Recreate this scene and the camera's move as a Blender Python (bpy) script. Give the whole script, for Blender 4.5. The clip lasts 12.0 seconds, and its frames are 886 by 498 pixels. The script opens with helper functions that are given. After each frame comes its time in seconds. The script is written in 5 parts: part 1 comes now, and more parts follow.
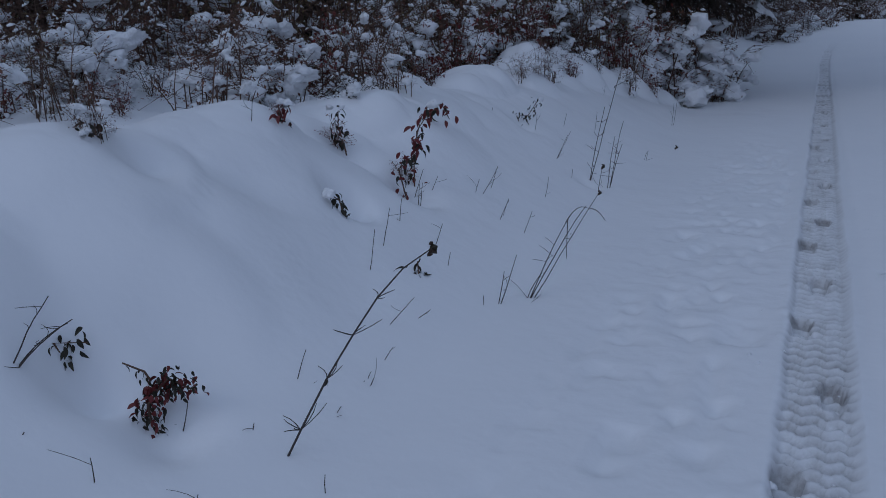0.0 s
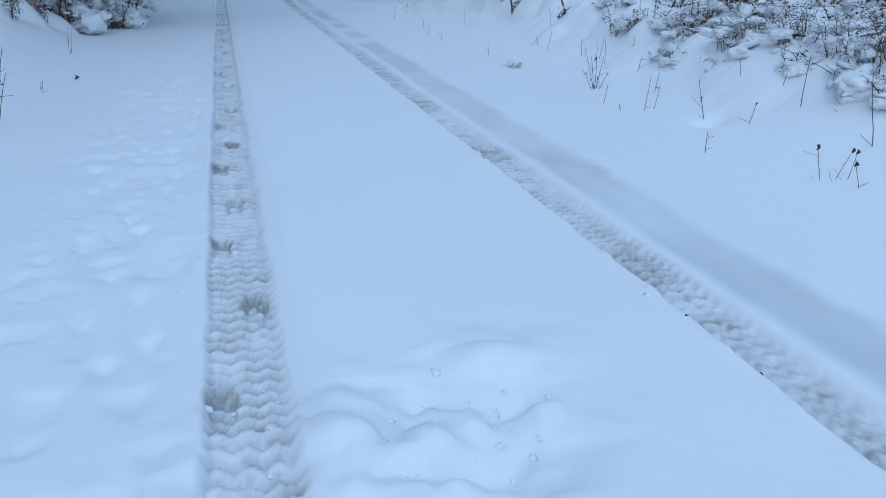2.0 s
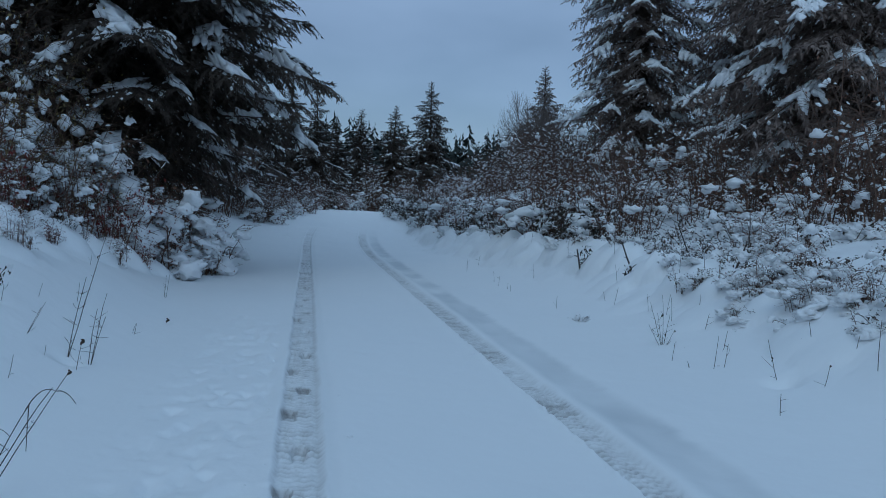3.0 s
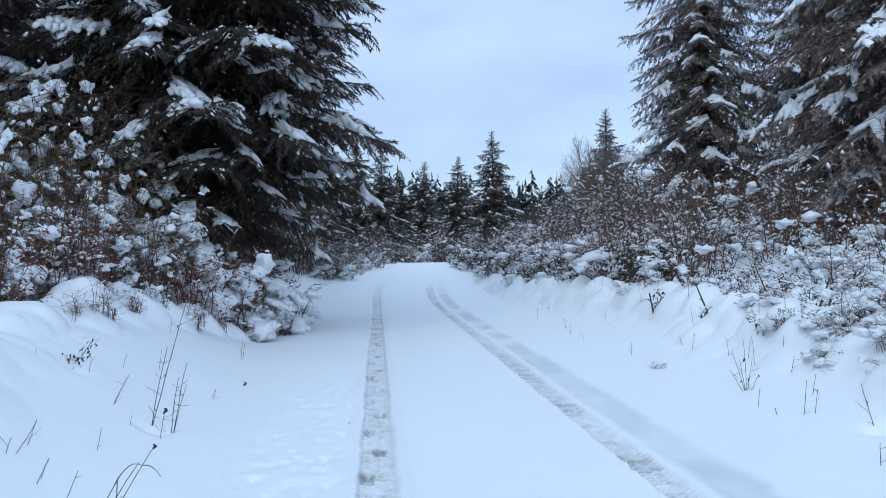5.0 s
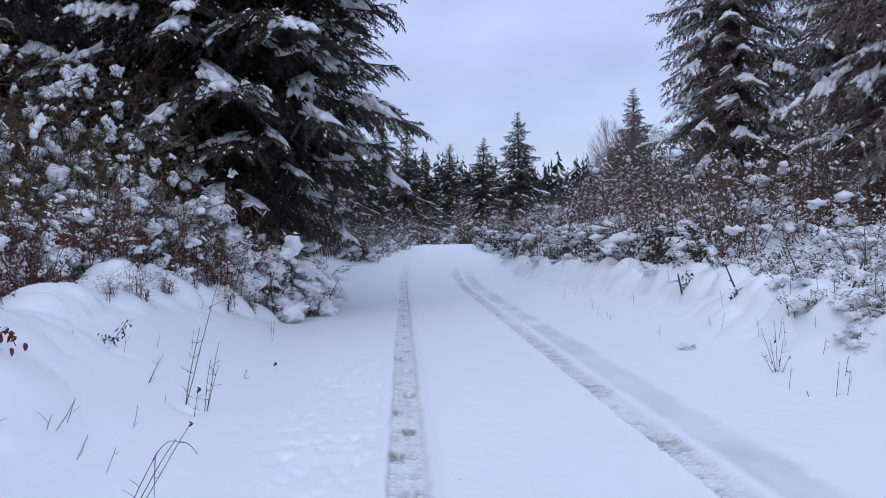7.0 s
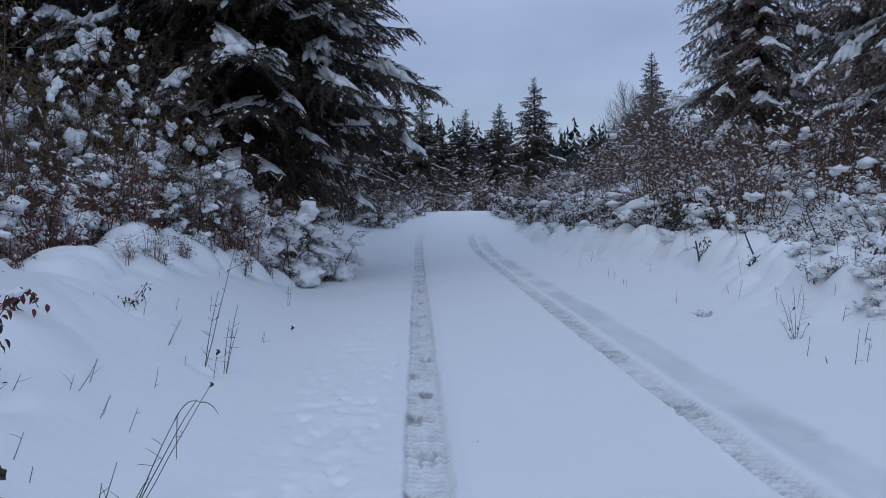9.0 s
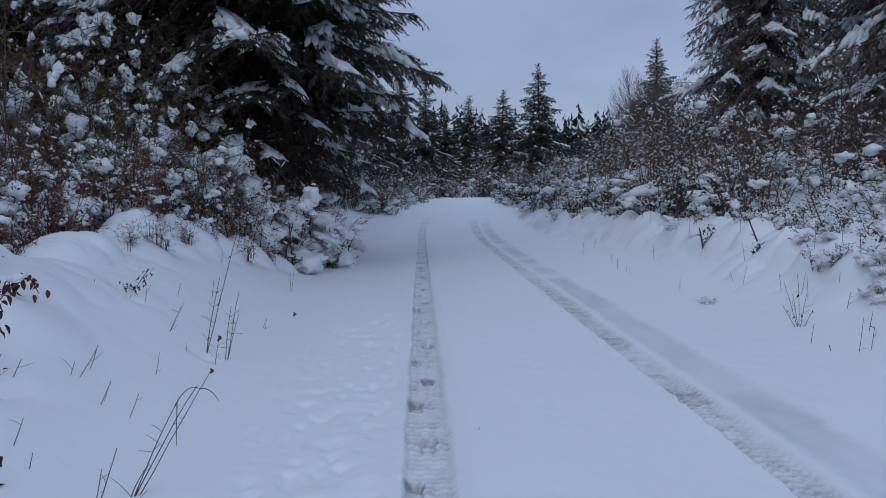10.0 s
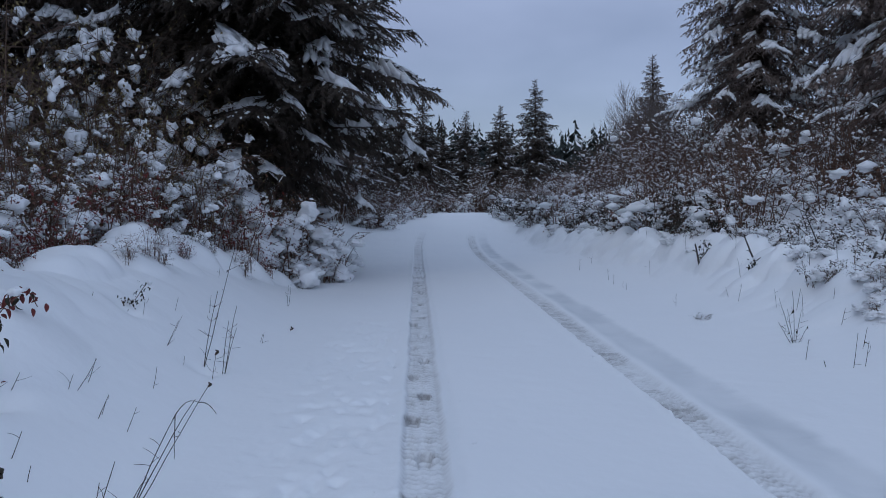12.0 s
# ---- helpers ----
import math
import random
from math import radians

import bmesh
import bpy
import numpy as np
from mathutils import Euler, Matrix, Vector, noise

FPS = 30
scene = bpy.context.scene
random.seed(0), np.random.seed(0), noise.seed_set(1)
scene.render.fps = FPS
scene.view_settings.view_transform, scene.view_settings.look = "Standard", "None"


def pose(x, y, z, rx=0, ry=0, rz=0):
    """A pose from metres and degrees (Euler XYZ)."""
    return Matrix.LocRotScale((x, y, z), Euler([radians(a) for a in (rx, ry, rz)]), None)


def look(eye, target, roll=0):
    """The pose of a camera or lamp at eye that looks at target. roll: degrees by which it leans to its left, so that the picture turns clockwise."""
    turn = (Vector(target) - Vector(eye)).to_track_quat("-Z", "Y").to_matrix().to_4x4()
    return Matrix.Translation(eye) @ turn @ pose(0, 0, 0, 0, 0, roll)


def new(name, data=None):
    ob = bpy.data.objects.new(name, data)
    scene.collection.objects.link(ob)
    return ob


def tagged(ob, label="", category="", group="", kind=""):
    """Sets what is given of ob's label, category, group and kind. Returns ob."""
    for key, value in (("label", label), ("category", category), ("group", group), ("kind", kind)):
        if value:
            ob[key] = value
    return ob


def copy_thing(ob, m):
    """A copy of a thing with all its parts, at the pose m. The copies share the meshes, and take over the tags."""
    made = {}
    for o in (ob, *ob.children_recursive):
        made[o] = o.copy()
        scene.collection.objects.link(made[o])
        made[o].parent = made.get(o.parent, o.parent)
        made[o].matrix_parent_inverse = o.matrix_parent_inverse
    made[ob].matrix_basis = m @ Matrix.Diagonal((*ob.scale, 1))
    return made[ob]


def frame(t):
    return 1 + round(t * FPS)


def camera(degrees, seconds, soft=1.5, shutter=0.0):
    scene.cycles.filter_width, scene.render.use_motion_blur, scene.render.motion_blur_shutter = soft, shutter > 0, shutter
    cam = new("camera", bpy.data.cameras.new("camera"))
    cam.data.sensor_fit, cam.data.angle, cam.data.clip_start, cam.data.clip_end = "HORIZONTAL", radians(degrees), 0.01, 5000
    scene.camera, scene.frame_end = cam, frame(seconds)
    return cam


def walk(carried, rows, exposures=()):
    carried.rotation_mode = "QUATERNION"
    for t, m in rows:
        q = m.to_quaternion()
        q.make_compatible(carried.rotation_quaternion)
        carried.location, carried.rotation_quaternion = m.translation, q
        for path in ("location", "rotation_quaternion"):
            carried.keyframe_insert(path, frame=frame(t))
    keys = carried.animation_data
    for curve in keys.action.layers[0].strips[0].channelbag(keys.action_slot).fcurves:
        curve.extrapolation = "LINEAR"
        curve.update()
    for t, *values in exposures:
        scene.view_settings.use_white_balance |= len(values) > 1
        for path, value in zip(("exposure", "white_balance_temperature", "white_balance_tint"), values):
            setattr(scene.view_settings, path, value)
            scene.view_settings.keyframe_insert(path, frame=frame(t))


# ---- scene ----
cam = camera(60.4, 12.0, soft=0.8)

PATH = [
    (0, (-0.035, -0.096, 1.308), (-0.888, 1.628, 0.762), -2.3),
    (0.5, (0.051, 0.038, 1.257), (-0.045, 1.964, 0.724), 0.4),
    (1, (0.037, 0.059, 1.242), (0.382, 1.938, 0.65), 2.4),
    (1.5, (0.05, 0.052, 1.233), (0.534, 1.858, 0.523), 3.2),
    (2, (0.045, 0.048, 1.25), (0.571, 1.843, 0.541), 2.5),
    (2.5, (0.008, 0.043, 1.28), (0.534, 1.928, 0.864), 3.3),
    (2.6, (0.005, 0.051, 1.308), (0.479, 1.961, 0.951), 3.0),
    (2.7, (0.006, 0.063, 1.315), (0.44, 1.999, 1.06), 3.2),
    (3, (0.046, -0.03, 1.318), (0.399, 1.936, 1.222), 3.1),
    (3.5, (0.057, -0.025, 1.334), (0.242, 1.965, 1.279), 1.1),
    (3.7, (0.084, -0.048, 1.364), (0.249, 1.945, 1.331), 0.4),
    (5.3, (0.028, -0.025, 1.381), (0.206, 1.967, 1.406), 0.2),
    (5.5, (0.025, -0.023, 1.379), (0.199, 1.969, 1.39), 0.4),
    (6, (0.015, -0.024, 1.371), (0.181, 1.969, 1.371), -0.1),
    (6.5, (0.016, -0.028, 1.375), (0.171, 1.966, 1.364), 0.0),
    (7, (0.015, -0.039, 1.375), (0.124, 1.958, 1.352), -0.0),
    (8.8, (0.011, -0.035, 1.363), (0.096, 1.961, 1.253), 0.5),
    (9, (-0.007, -0.018, 1.355), (0.064, 1.978, 1.245), 0.2),
    (9.5, (0.0, -0.007, 1.353), (0.041, 1.988, 1.211), 0.1),
    (10, (0.005, 0.012, 1.352), (0.067, 2.006, 1.207), 0.3),
    (10.5, (0.005, -0.003, 1.36), (0.063, 1.992, 1.229), 0.0),
    (11, (-0.004, 0.005, 1.354), (0.055, 2.0, 1.221), 0.2),
    (11.5, (-0.002, -0.001, 1.366), (0.071, 1.995, 1.262), 0.2),
    (12, (0.002, -0.025, 1.356), (0.072, 1.971, 1.25), 0.5),
]
EXPOSURE = [
    (0.0, -1.25, 5350, 12), (0.5, -1.1, 5350, 12), (1.0, -1.05, 5250, 9), (1.5, -0.75, 5000, 2), (2.0, -0.2, 4950, 0), (2.5, -0.85, 4850, -7), (3.0, -0.83, 4900, -5),
    (3.5, -0.5, 4950, -4), (5.5, 0.3, 5480, 10), (6.0, 0.18, 5550, 18), (6.5, 0.11, 5600, 18), (7.0, 0.08, 5620, 16), (9.0, -0.46, 5470, 10), (9.5, -0.58, 5480, 10), (12.0, -0.61, 5480, 10),
]
walk(cam, [(t, look(eye, target, roll)) for t, eye, target, roll in PATH], EXPOSURE)

# ---- sky and sun: an overcast winter afternoon ----
SUN_UP, SUN_TURN = radians(40), radians(-150)
world = bpy.data.worlds.new("overcast_sky")
scene.world = world
world.use_nodes = True
wn, wl = world.node_tree.nodes, world.node_tree.links
wn.clear()


def wnode(kind, **sets):
    n = wn.new(kind)
    for key, value in sets.items():
        n.inputs[key.replace("_", " ")].default_value = value
    return n


sky = wn.new("ShaderNodeTexSky")
sky.sky_type, sky.sun_disc = "NISHITA", False
sky.sun_elevation, sky.sun_rotation = SUN_UP, SUN_TURN
sky_bg = wnode("ShaderNodeBackground", Strength=0.05)
wl.new(sky.outputs[0], sky_bg.inputs[0])
coord = wn.new("ShaderNodeTexCoord")
split = wn.new("ShaderNodeSeparateXYZ")
wl.new(coord.outputs["Generated"], split.inputs[0])
cloud_ramp = wn.new("ShaderNodeValToRGB")
cloud_ramp.color_ramp.elements[0].position, cloud_ramp.color_ramp.elements[0].color = 0.0, (0.56, 0.535, 0.62, 1)
cloud_ramp.color_ramp.elements[1].position, cloud_ramp.color_ramp.elements[1].color = 0.9, (1.14, 1.26, 1.44, 1)
mid = cloud_ramp.color_ramp.elements.new(0.22)
mid.color = (0.62, 0.6, 0.70, 1)
wl.new(split.outputs["Z"], cloud_ramp.inputs[0])
stretch = wn.new("ShaderNodeMapping")
stretch.inputs["Scale"].default_value = (1.0, 1.0, 2.4)
wl.new(coord.outputs["Generated"], stretch.inputs[0])
clouds = wnode("ShaderNodeTexNoise", Scale=2.6, Detail=4.0, Roughness=0.5)
wl.new(stretch.outputs[0], clouds.inputs["Vector"])
cloud_light = wn.new("ShaderNodeMapRange")
for k, v in (("From Min", 0.3), ("From Max", 0.7), ("To Min", 0.78), ("To Max", 1.22)):
    cloud_light.inputs[k].default_value = v
wl.new(clouds.outputs["Fac"], cloud_light.inputs["Value"])
cloud_mix = wn.new("ShaderNodeMix")
cloud_mix.data_type, cloud_mix.blend_type = "RGBA", "MULTIPLY"
cloud_mix.inputs["Factor"].default_value = 1.0
wl.new(cloud_ramp.outputs[0], cloud_mix.inputs["A"])
wl.new(cloud_light.outputs[0], cloud_mix.inputs["B"])
cloud_bg = wnode("ShaderNodeBackground", Strength=0.6)
wl.new(cloud_mix.outputs["Result"], cloud_bg.inputs[0])
both = wn.new("ShaderNodeAddShader")
wl.new(sky_bg.outputs[0], both.inputs[0])
wl.new(cloud_bg.outputs[0], both.inputs[1])
world_out = wn.new("ShaderNodeOutputWorld")
wl.new(both.outputs[0], world_out.inputs[0])

sun_data = bpy.data.lights.new("sun", "SUN")
sun_data.energy, sun_data.angle, sun_data.color = 0.4, radians(28), (1.0, 0.96, 0.9)
sun = new("sun", sun_data)
sun.matrix_world = look((20 * math.sin(SUN_TURN), 20 * math.cos(SUN_TURN), 20 * math.tan(SUN_UP)), (0, 0, 0))


# ---- materials ----
def material(name, stops, rough=0.8, scale=6.0, bump=0.0, bump_scale=60.0, island=0.35, spec=0.3, detail=5.0):
    """A surface whose colour runs over the stops by noise at two scales and, by island, from piece to piece."""
    m = bpy.data.materials.new(name)
    m.use_nodes = True
    n, l = m.node_tree.nodes, m.node_tree.links
    bsdf = n["Principled BSDF"]
    bsdf.inputs["Roughness"].default_value = rough
    bsdf.inputs["Specular IOR Level"].default_value = spec
    tc = n.new("ShaderNodeTexCoord")
    src = tc.outputs["Object"]
    a = n.new("ShaderNodeTexNoise")
    a.inputs["Scale"].default_value, a.inputs["Detail"].default_value = scale, detail
    l.new(src, a.inputs["Vector"])
    geo = n.new("ShaderNodeNewGeometry")
    info = n.new("ShaderNodeObjectInfo")
    add = n.new("ShaderNodeMath")
    add.operation = "MULTIPLY_ADD"
    l.new(geo.outputs["Random Per Island"], add.inputs[0])
    add.inputs[1].default_value = island
    l.new(a.outputs["Fac"], add.inputs[2])
    add2 = n.new("ShaderNodeMath")
    add2.operation = "MULTIPLY_ADD"
    l.new(info.outputs["Random"], add2.inputs[0])
    add2.inputs[1].default_value = island * 0.4
    l.new(add.outputs[0], add2.inputs[2])
    fit_range = n.new("ShaderNodeMapRange")
    fit_range.inputs["From Min"].default_value = 0.3
    fit_range.inputs["From Max"].default_value = 0.7 + island * 1.4
    l.new(add2.outputs[0], fit_range.inputs["Value"])
    ramp = n.new("ShaderNodeValToRGB")
    els = ramp.color_ramp.elements
    els[0].color, els[1].color = (*stops[0], 1), (*stops[-1], 1)
    for k, c in enumerate(stops[1:-1]):
        els.new((k + 1) / (len(stops) - 1)).color = (*c, 1)
    l.new(fit_range.outputs[0], ramp.inputs[0])
    l.new(ramp.outputs[0], bsdf.inputs["Base Color"])
    if bump:
        b = n.new("ShaderNodeTexNoise")
        b.inputs["Scale"].default_value, b.inputs["Detail"].default_value = bump_scale, 4.0
        l.new(src, b.inputs["Vector"])
        bn = n.new("ShaderNodeBump")
        bn.inputs["Strength"].default_value, bn.inputs["Distance"].default_value = bump, 0.02
        l.new(b.outputs["Fac"], bn.inputs["Height"])
        l.new(bn.outputs[0], bsdf.inputs["Normal"])
    return m


SNOW = material("snow", [(0.83, 0.845, 0.87), (0.9, 0.905, 0.915)], 0.65, 2.0, 0.5, 35.0, 0.1, 0.2)
BARK = material("bark", [(0.03, 0.022, 0.017), (0.085, 0.062, 0.047)], 0.9, 9.0, 1.0, 25.0, 0.1)
NEEDLE = material("needles", [(0.032, 0.0255, 0.021), (0.062, 0.049, 0.039), (0.118, 0.09, 0.069)], 0.7, 1.2, island=0.5)
NEEDLE_BROWN = material("brown_needles", [(0.105, 0.083, 0.074), (0.185, 0.144, 0.124), (0.28, 0.217, 0.18)], 0.75, 1.2, island=0.5)
NEEDLE_FAR = material("far_needles", [(0.012, 0.017, 0.015), (0.03, 0.038, 0.032)], 0.8, 0.4, island=0.5)
TWIG = material("twig_bark", [(0.05, 0.031, 0.024), (0.12, 0.076, 0.056), (0.2, 0.132, 0.098)], 0.85, 8.0, island=0.5)
TWIG_GREY = material("grey_twig_bark", [(0.1, 0.083, 0.076), (0.26, 0.22, 0.2)], 0.85, 6.0, island=0.5)
LEAF_OLIVE = material("olive_leaf", [(0.045, 0.036, 0.019), (0.13, 0.1, 0.045), (0.25, 0.195, 0.085), (0.19, 0.11, 0.06)], 0.6, 3.0, island=0.8)
LEAF_RUST = material("rust_leaf", [(0.045, 0.021, 0.016), (0.125, 0.058, 0.041), (0.225, 0.115, 0.074), (0.23, 0.155, 0.092)], 0.6, 3.0, island=0.8)
LEAF_RED = material("red_leaf", [(0.05, 0.011, 0.011), (0.16, 0.028, 0.026), (0.24, 0.055, 0.04)], 0.5, 3.0, island=0.8)
LEAF_DARK = material("dark_leaf", [(0.014, 0.012, 0.010), (0.03, 0.026, 0.015), (0.07, 0.034, 0.026)], 0.5, 3.0, island=0.8)
STRAW = material("dead_stalk", [(0.028, 0.025, 0.026), (0.065, 0.055, 0.05), (0.1, 0.085, 0.07)], 0.8, 6.0, island=0.6)


def ground_material():
    m = bpy.data.materials.new("snow_ground")
    m.use_nodes = True
    n, l = m.node_tree.nodes, m.node_tree.links
    bsdf = n["Principled BSDF"]
    bsdf.inputs["Roughness"].default_value = 0.6
    bsdf.inputs["Specular IOR Level"].default_value = 0.25
    tc = n.new("ShaderNodeTexCoord")
    big = n.new("ShaderNodeTexNoise")
    big.inputs["Scale"].default_value, big.inputs["Detail"].default_value = 0.5, 6.0
    l.new(tc.outputs["Object"], big.inputs["Vector"])
    ramp = n.new("ShaderNodeValToRGB")
    ramp.color_ramp.elements[0].color, ramp.color_ramp.elements[1].color = (0.85, 0.865, 0.885, 1), (0.9, 0.905, 0.912, 1)
    l.new(big.outputs["Fac"], ramp.inputs[0])
    # soil and meltwater that the tyres pressed through the snow, and shade painted into the boot prints
    soil = n.new("ShaderNodeAttribute")
    soil.attribute_name = "soil"
    grit = n.new("ShaderNodeTexNoise")
    grit.inputs["Scale"].default_value, grit.inputs["Detail"].default_value = 7.0, 6.0
    grit.inputs["Roughness"].default_value = 0.7
    l.new(tc.outputs["Object"], grit.inputs["Vector"])
    gr = n.new("ShaderNodeMapRange")
    for k, v in (("From Min", 0.33), ("From Max", 0.68), ("To Min", 0.15), ("To Max", 1.0)):
        gr.inputs[k].default_value = v
    l.new(grit.outputs["Fac"], gr.inputs["Value"])
    mul = n.new("ShaderNodeMath")
    mul.operation = "MULTIPLY"
    l.new(soil.outputs["Fac"], mul.inputs[0])
    l.new(gr.outputs[0], mul.inputs[1])
    mix = n.new("ShaderNodeMix")
    mix.data_type = "RGBA"
    l.new(mul.outputs[0], mix.inputs["Factor"])
    l.new(ramp.outputs[0], mix.inputs["A"])
    mix.inputs["B"].default_value = (0.27, 0.258, 0.25, 1)
    slush = n.new("ShaderNodeAttribute")
    slush.attribute_name = "slush"
    mix2 = n.new("ShaderNodeMix")
    mix2.data_type = "RGBA"
    l.new(slush.outputs["Fac"], mix2.inputs["Factor"])
    l.new(mix.outputs["Result"], mix2.inputs["A"])
    mix2.inputs["B"].default_value = (0.52, 0.55, 0.585, 1)
    l.new(mix2.outputs["Result"], bsdf.inputs["Base Color"])
    fine = n.new("ShaderNodeTexNoise")
    fine.inputs["Scale"].default_value, fine.inputs["Detail"].default_value = 14.0, 8.0
    l.new(tc.outputs["Object"], fine.inputs["Vector"])
    bn = n.new("ShaderNodeBump")
    bn.inputs["Strength"].default_value, bn.inputs["Distance"].default_value = 0.28, 0.012
    l.new(fine.outputs["Fac"], bn.inputs["Height"])
    dimple = n.new("ShaderNodeTexNoise")
    dimple.inputs["Scale"].default_value, dimple.inputs["Detail"].default_value = 3.2, 3.0
    l.new(tc.outputs["Object"], dimple.inputs["Vector"])
    bn2 = n.new("ShaderNodeBump")
    bn2.inputs["Strength"].default_value, bn2.inputs["Distance"].default_value = 0.22, 0.05
    l.new(dimple.outputs["Fac"], bn2.inputs["Height"])
    l.new(bn2.outputs[0], bn.inputs["Normal"])
    l.new(bn.outputs[0], bsdf.inputs["Normal"])
    return m


GROUND = ground_material()


# ---- the lie of the land ----
def lattice(ix, iy, seed):
    h = (ix.astype(np.int64) * 374761393 + iy.astype(np.int64) * 668265263 + seed * 1442695041) & 0x7FFFFFFF
    h = ((h ^ (h >> 13)) * 1274126177) & 0x7FFFFFFF
    return ((h ^ (h >> 16)) & 0xFFFF) / 65535.0


def vnoise(x, y, seed=0):
    ix, iy = np.floor(x), np.floor(y)
    fx, fy = x - ix, y - iy
    fx, fy = fx * fx * fx * (fx * (fx * 6 - 15) + 10), fy * fy * fy * (fy * (fy * 6 - 15) + 10)
    a, b = lattice(ix, iy, seed), lattice(ix + 1, iy, seed)
    c, d = lattice(ix, iy + 1, seed), lattice(ix + 1, iy + 1, seed)
    return (a + (b - a) * fx) * (1 - fy) + (c + (d - c) * fx) * fy - 0.5


def fbm(x, y, seed=0, octaves=3):
    return sum(vnoise(x * 2.03**k + 7 * k, y * 2.03**k + 3 * k, seed + k) * 0.5**k for k in range(octaves))


def step(a, b, v):
    u = np.clip((v - a) / (b - a), 0, 1)
    return u * u * (3 - 2 * u)


def pillows(x, y, cell, seed, power=0.6, share=None):
    """Rounded heaps, one to a cell, that run into one another; share: how tall a heap is by the place of its middle."""
    gx, gy = x / cell, y / cell
    ix, iy = np.floor(gx), np.floor(gy)
    out = np.zeros_like(gx)
    for dx in (-1, 0, 1):
        for dy in (-1, 0, 1):
            cx, cy = ix + dx, iy + dy
            px, py = cx + lattice(cx, cy, seed), cy + lattice(cx, cy, seed + 1)
            size = 0.45 + 0.4 * lattice(cx, cy, seed + 2)
            r2 = ((gx - px) ** 2 + (gy - py) ** 2) / size**2
            top = (0.45 + 0.55 * lattice(cx, cy, seed + 3)) * np.clip(1 - r2, 0, 1) ** power
            if share:
                top = top * share(px * cell, py * cell)
            out = np.maximum(out, top)
    return out


def bend(y):
    """How far the road swings to its right, far along."""
    return 0.012 * np.maximum(y - 24, 0) ** 2 * (y < 60) + 15.55 * (y >= 60)


# single drifts on the left bank, and hollows round buried plants: x, y, radius, height or depth
DRIFTS = [(-2.45, 2.35, 0.75, 0.13), (-2.15, 1.85, 0.42, 0.09), (-2.75, 3.1, 0.6, 0.12), (-2.5, 4.7, 0.55, 0.1), (-2.9, 1.6, 0.8, 0.12), (-2.4, 1.2, 0.4, 0.1),
          (-3.25, 8.9, 0.45, 0.2), (-2.95, 10.0, 0.42, 0.28), (-2.75, 10.9, 0.36, 0.22), (-2.6, 11.7, 0.42, 0.27), (-2.3, 12.5, 0.33, 0.2)]
HOLLOWS = [(-2.27, 3.28, 0.11, 0.21), (-2.1, 1.42, 0.12, 0.16), (-1.8, 1.45, 0.13, 0.1), (-2.27, 3.97, 0.17, 0.16), (3.8, 5.33, 0.12, 0.1), (-2.62, 3.87, 0.14, 0.17), (-2.02, 1.78, 0.24, 0.1), (-2.45, 2.75, 0.2, 0.07), (-2.4, 6.35, 0.13, 0.1), (-2.66, 2.3, 0.14, 0.12), (-2.0, 2.6, 0.3, 0.05), (-1.66, 5.95, 0.12, 0.06)]


def hump_line(y):
    """Where the heaped snow begins that lies before the brambles, right of the lane."""
    y = np.asarray(y, float)
    return np.minimum(4.65, 3.15 + 0.075 * np.maximum(0, 35 - y)) + 0.5 * vnoise(y * 0.33, 0 * y, 35)


def bank_edge(y):
    """Where the left bank begins to rise, counted to the left."""
    return 1.28 + 0.5 * step(8, 15, y) + 0.25 * vnoise(y * 0.3, 0 * y, 5)


def on_crest(x, y):
    return np.exp(-(((-x - bank_edge(y) - 1.9) / 0.36) ** 2)) * (1 - step(13, 15.5, y)) * (1 - 0.5 * (1 - step(4.6, 7.0, y)))


def on_humps(x, y):
    return np.exp(-(((x - hump_line(y) - 0.2) / 0.34) ** 2)) * (y > -5) * (1 - step(24, 34, y)) * (0.4 + 0.6 * step(6.5, 10.5, y))


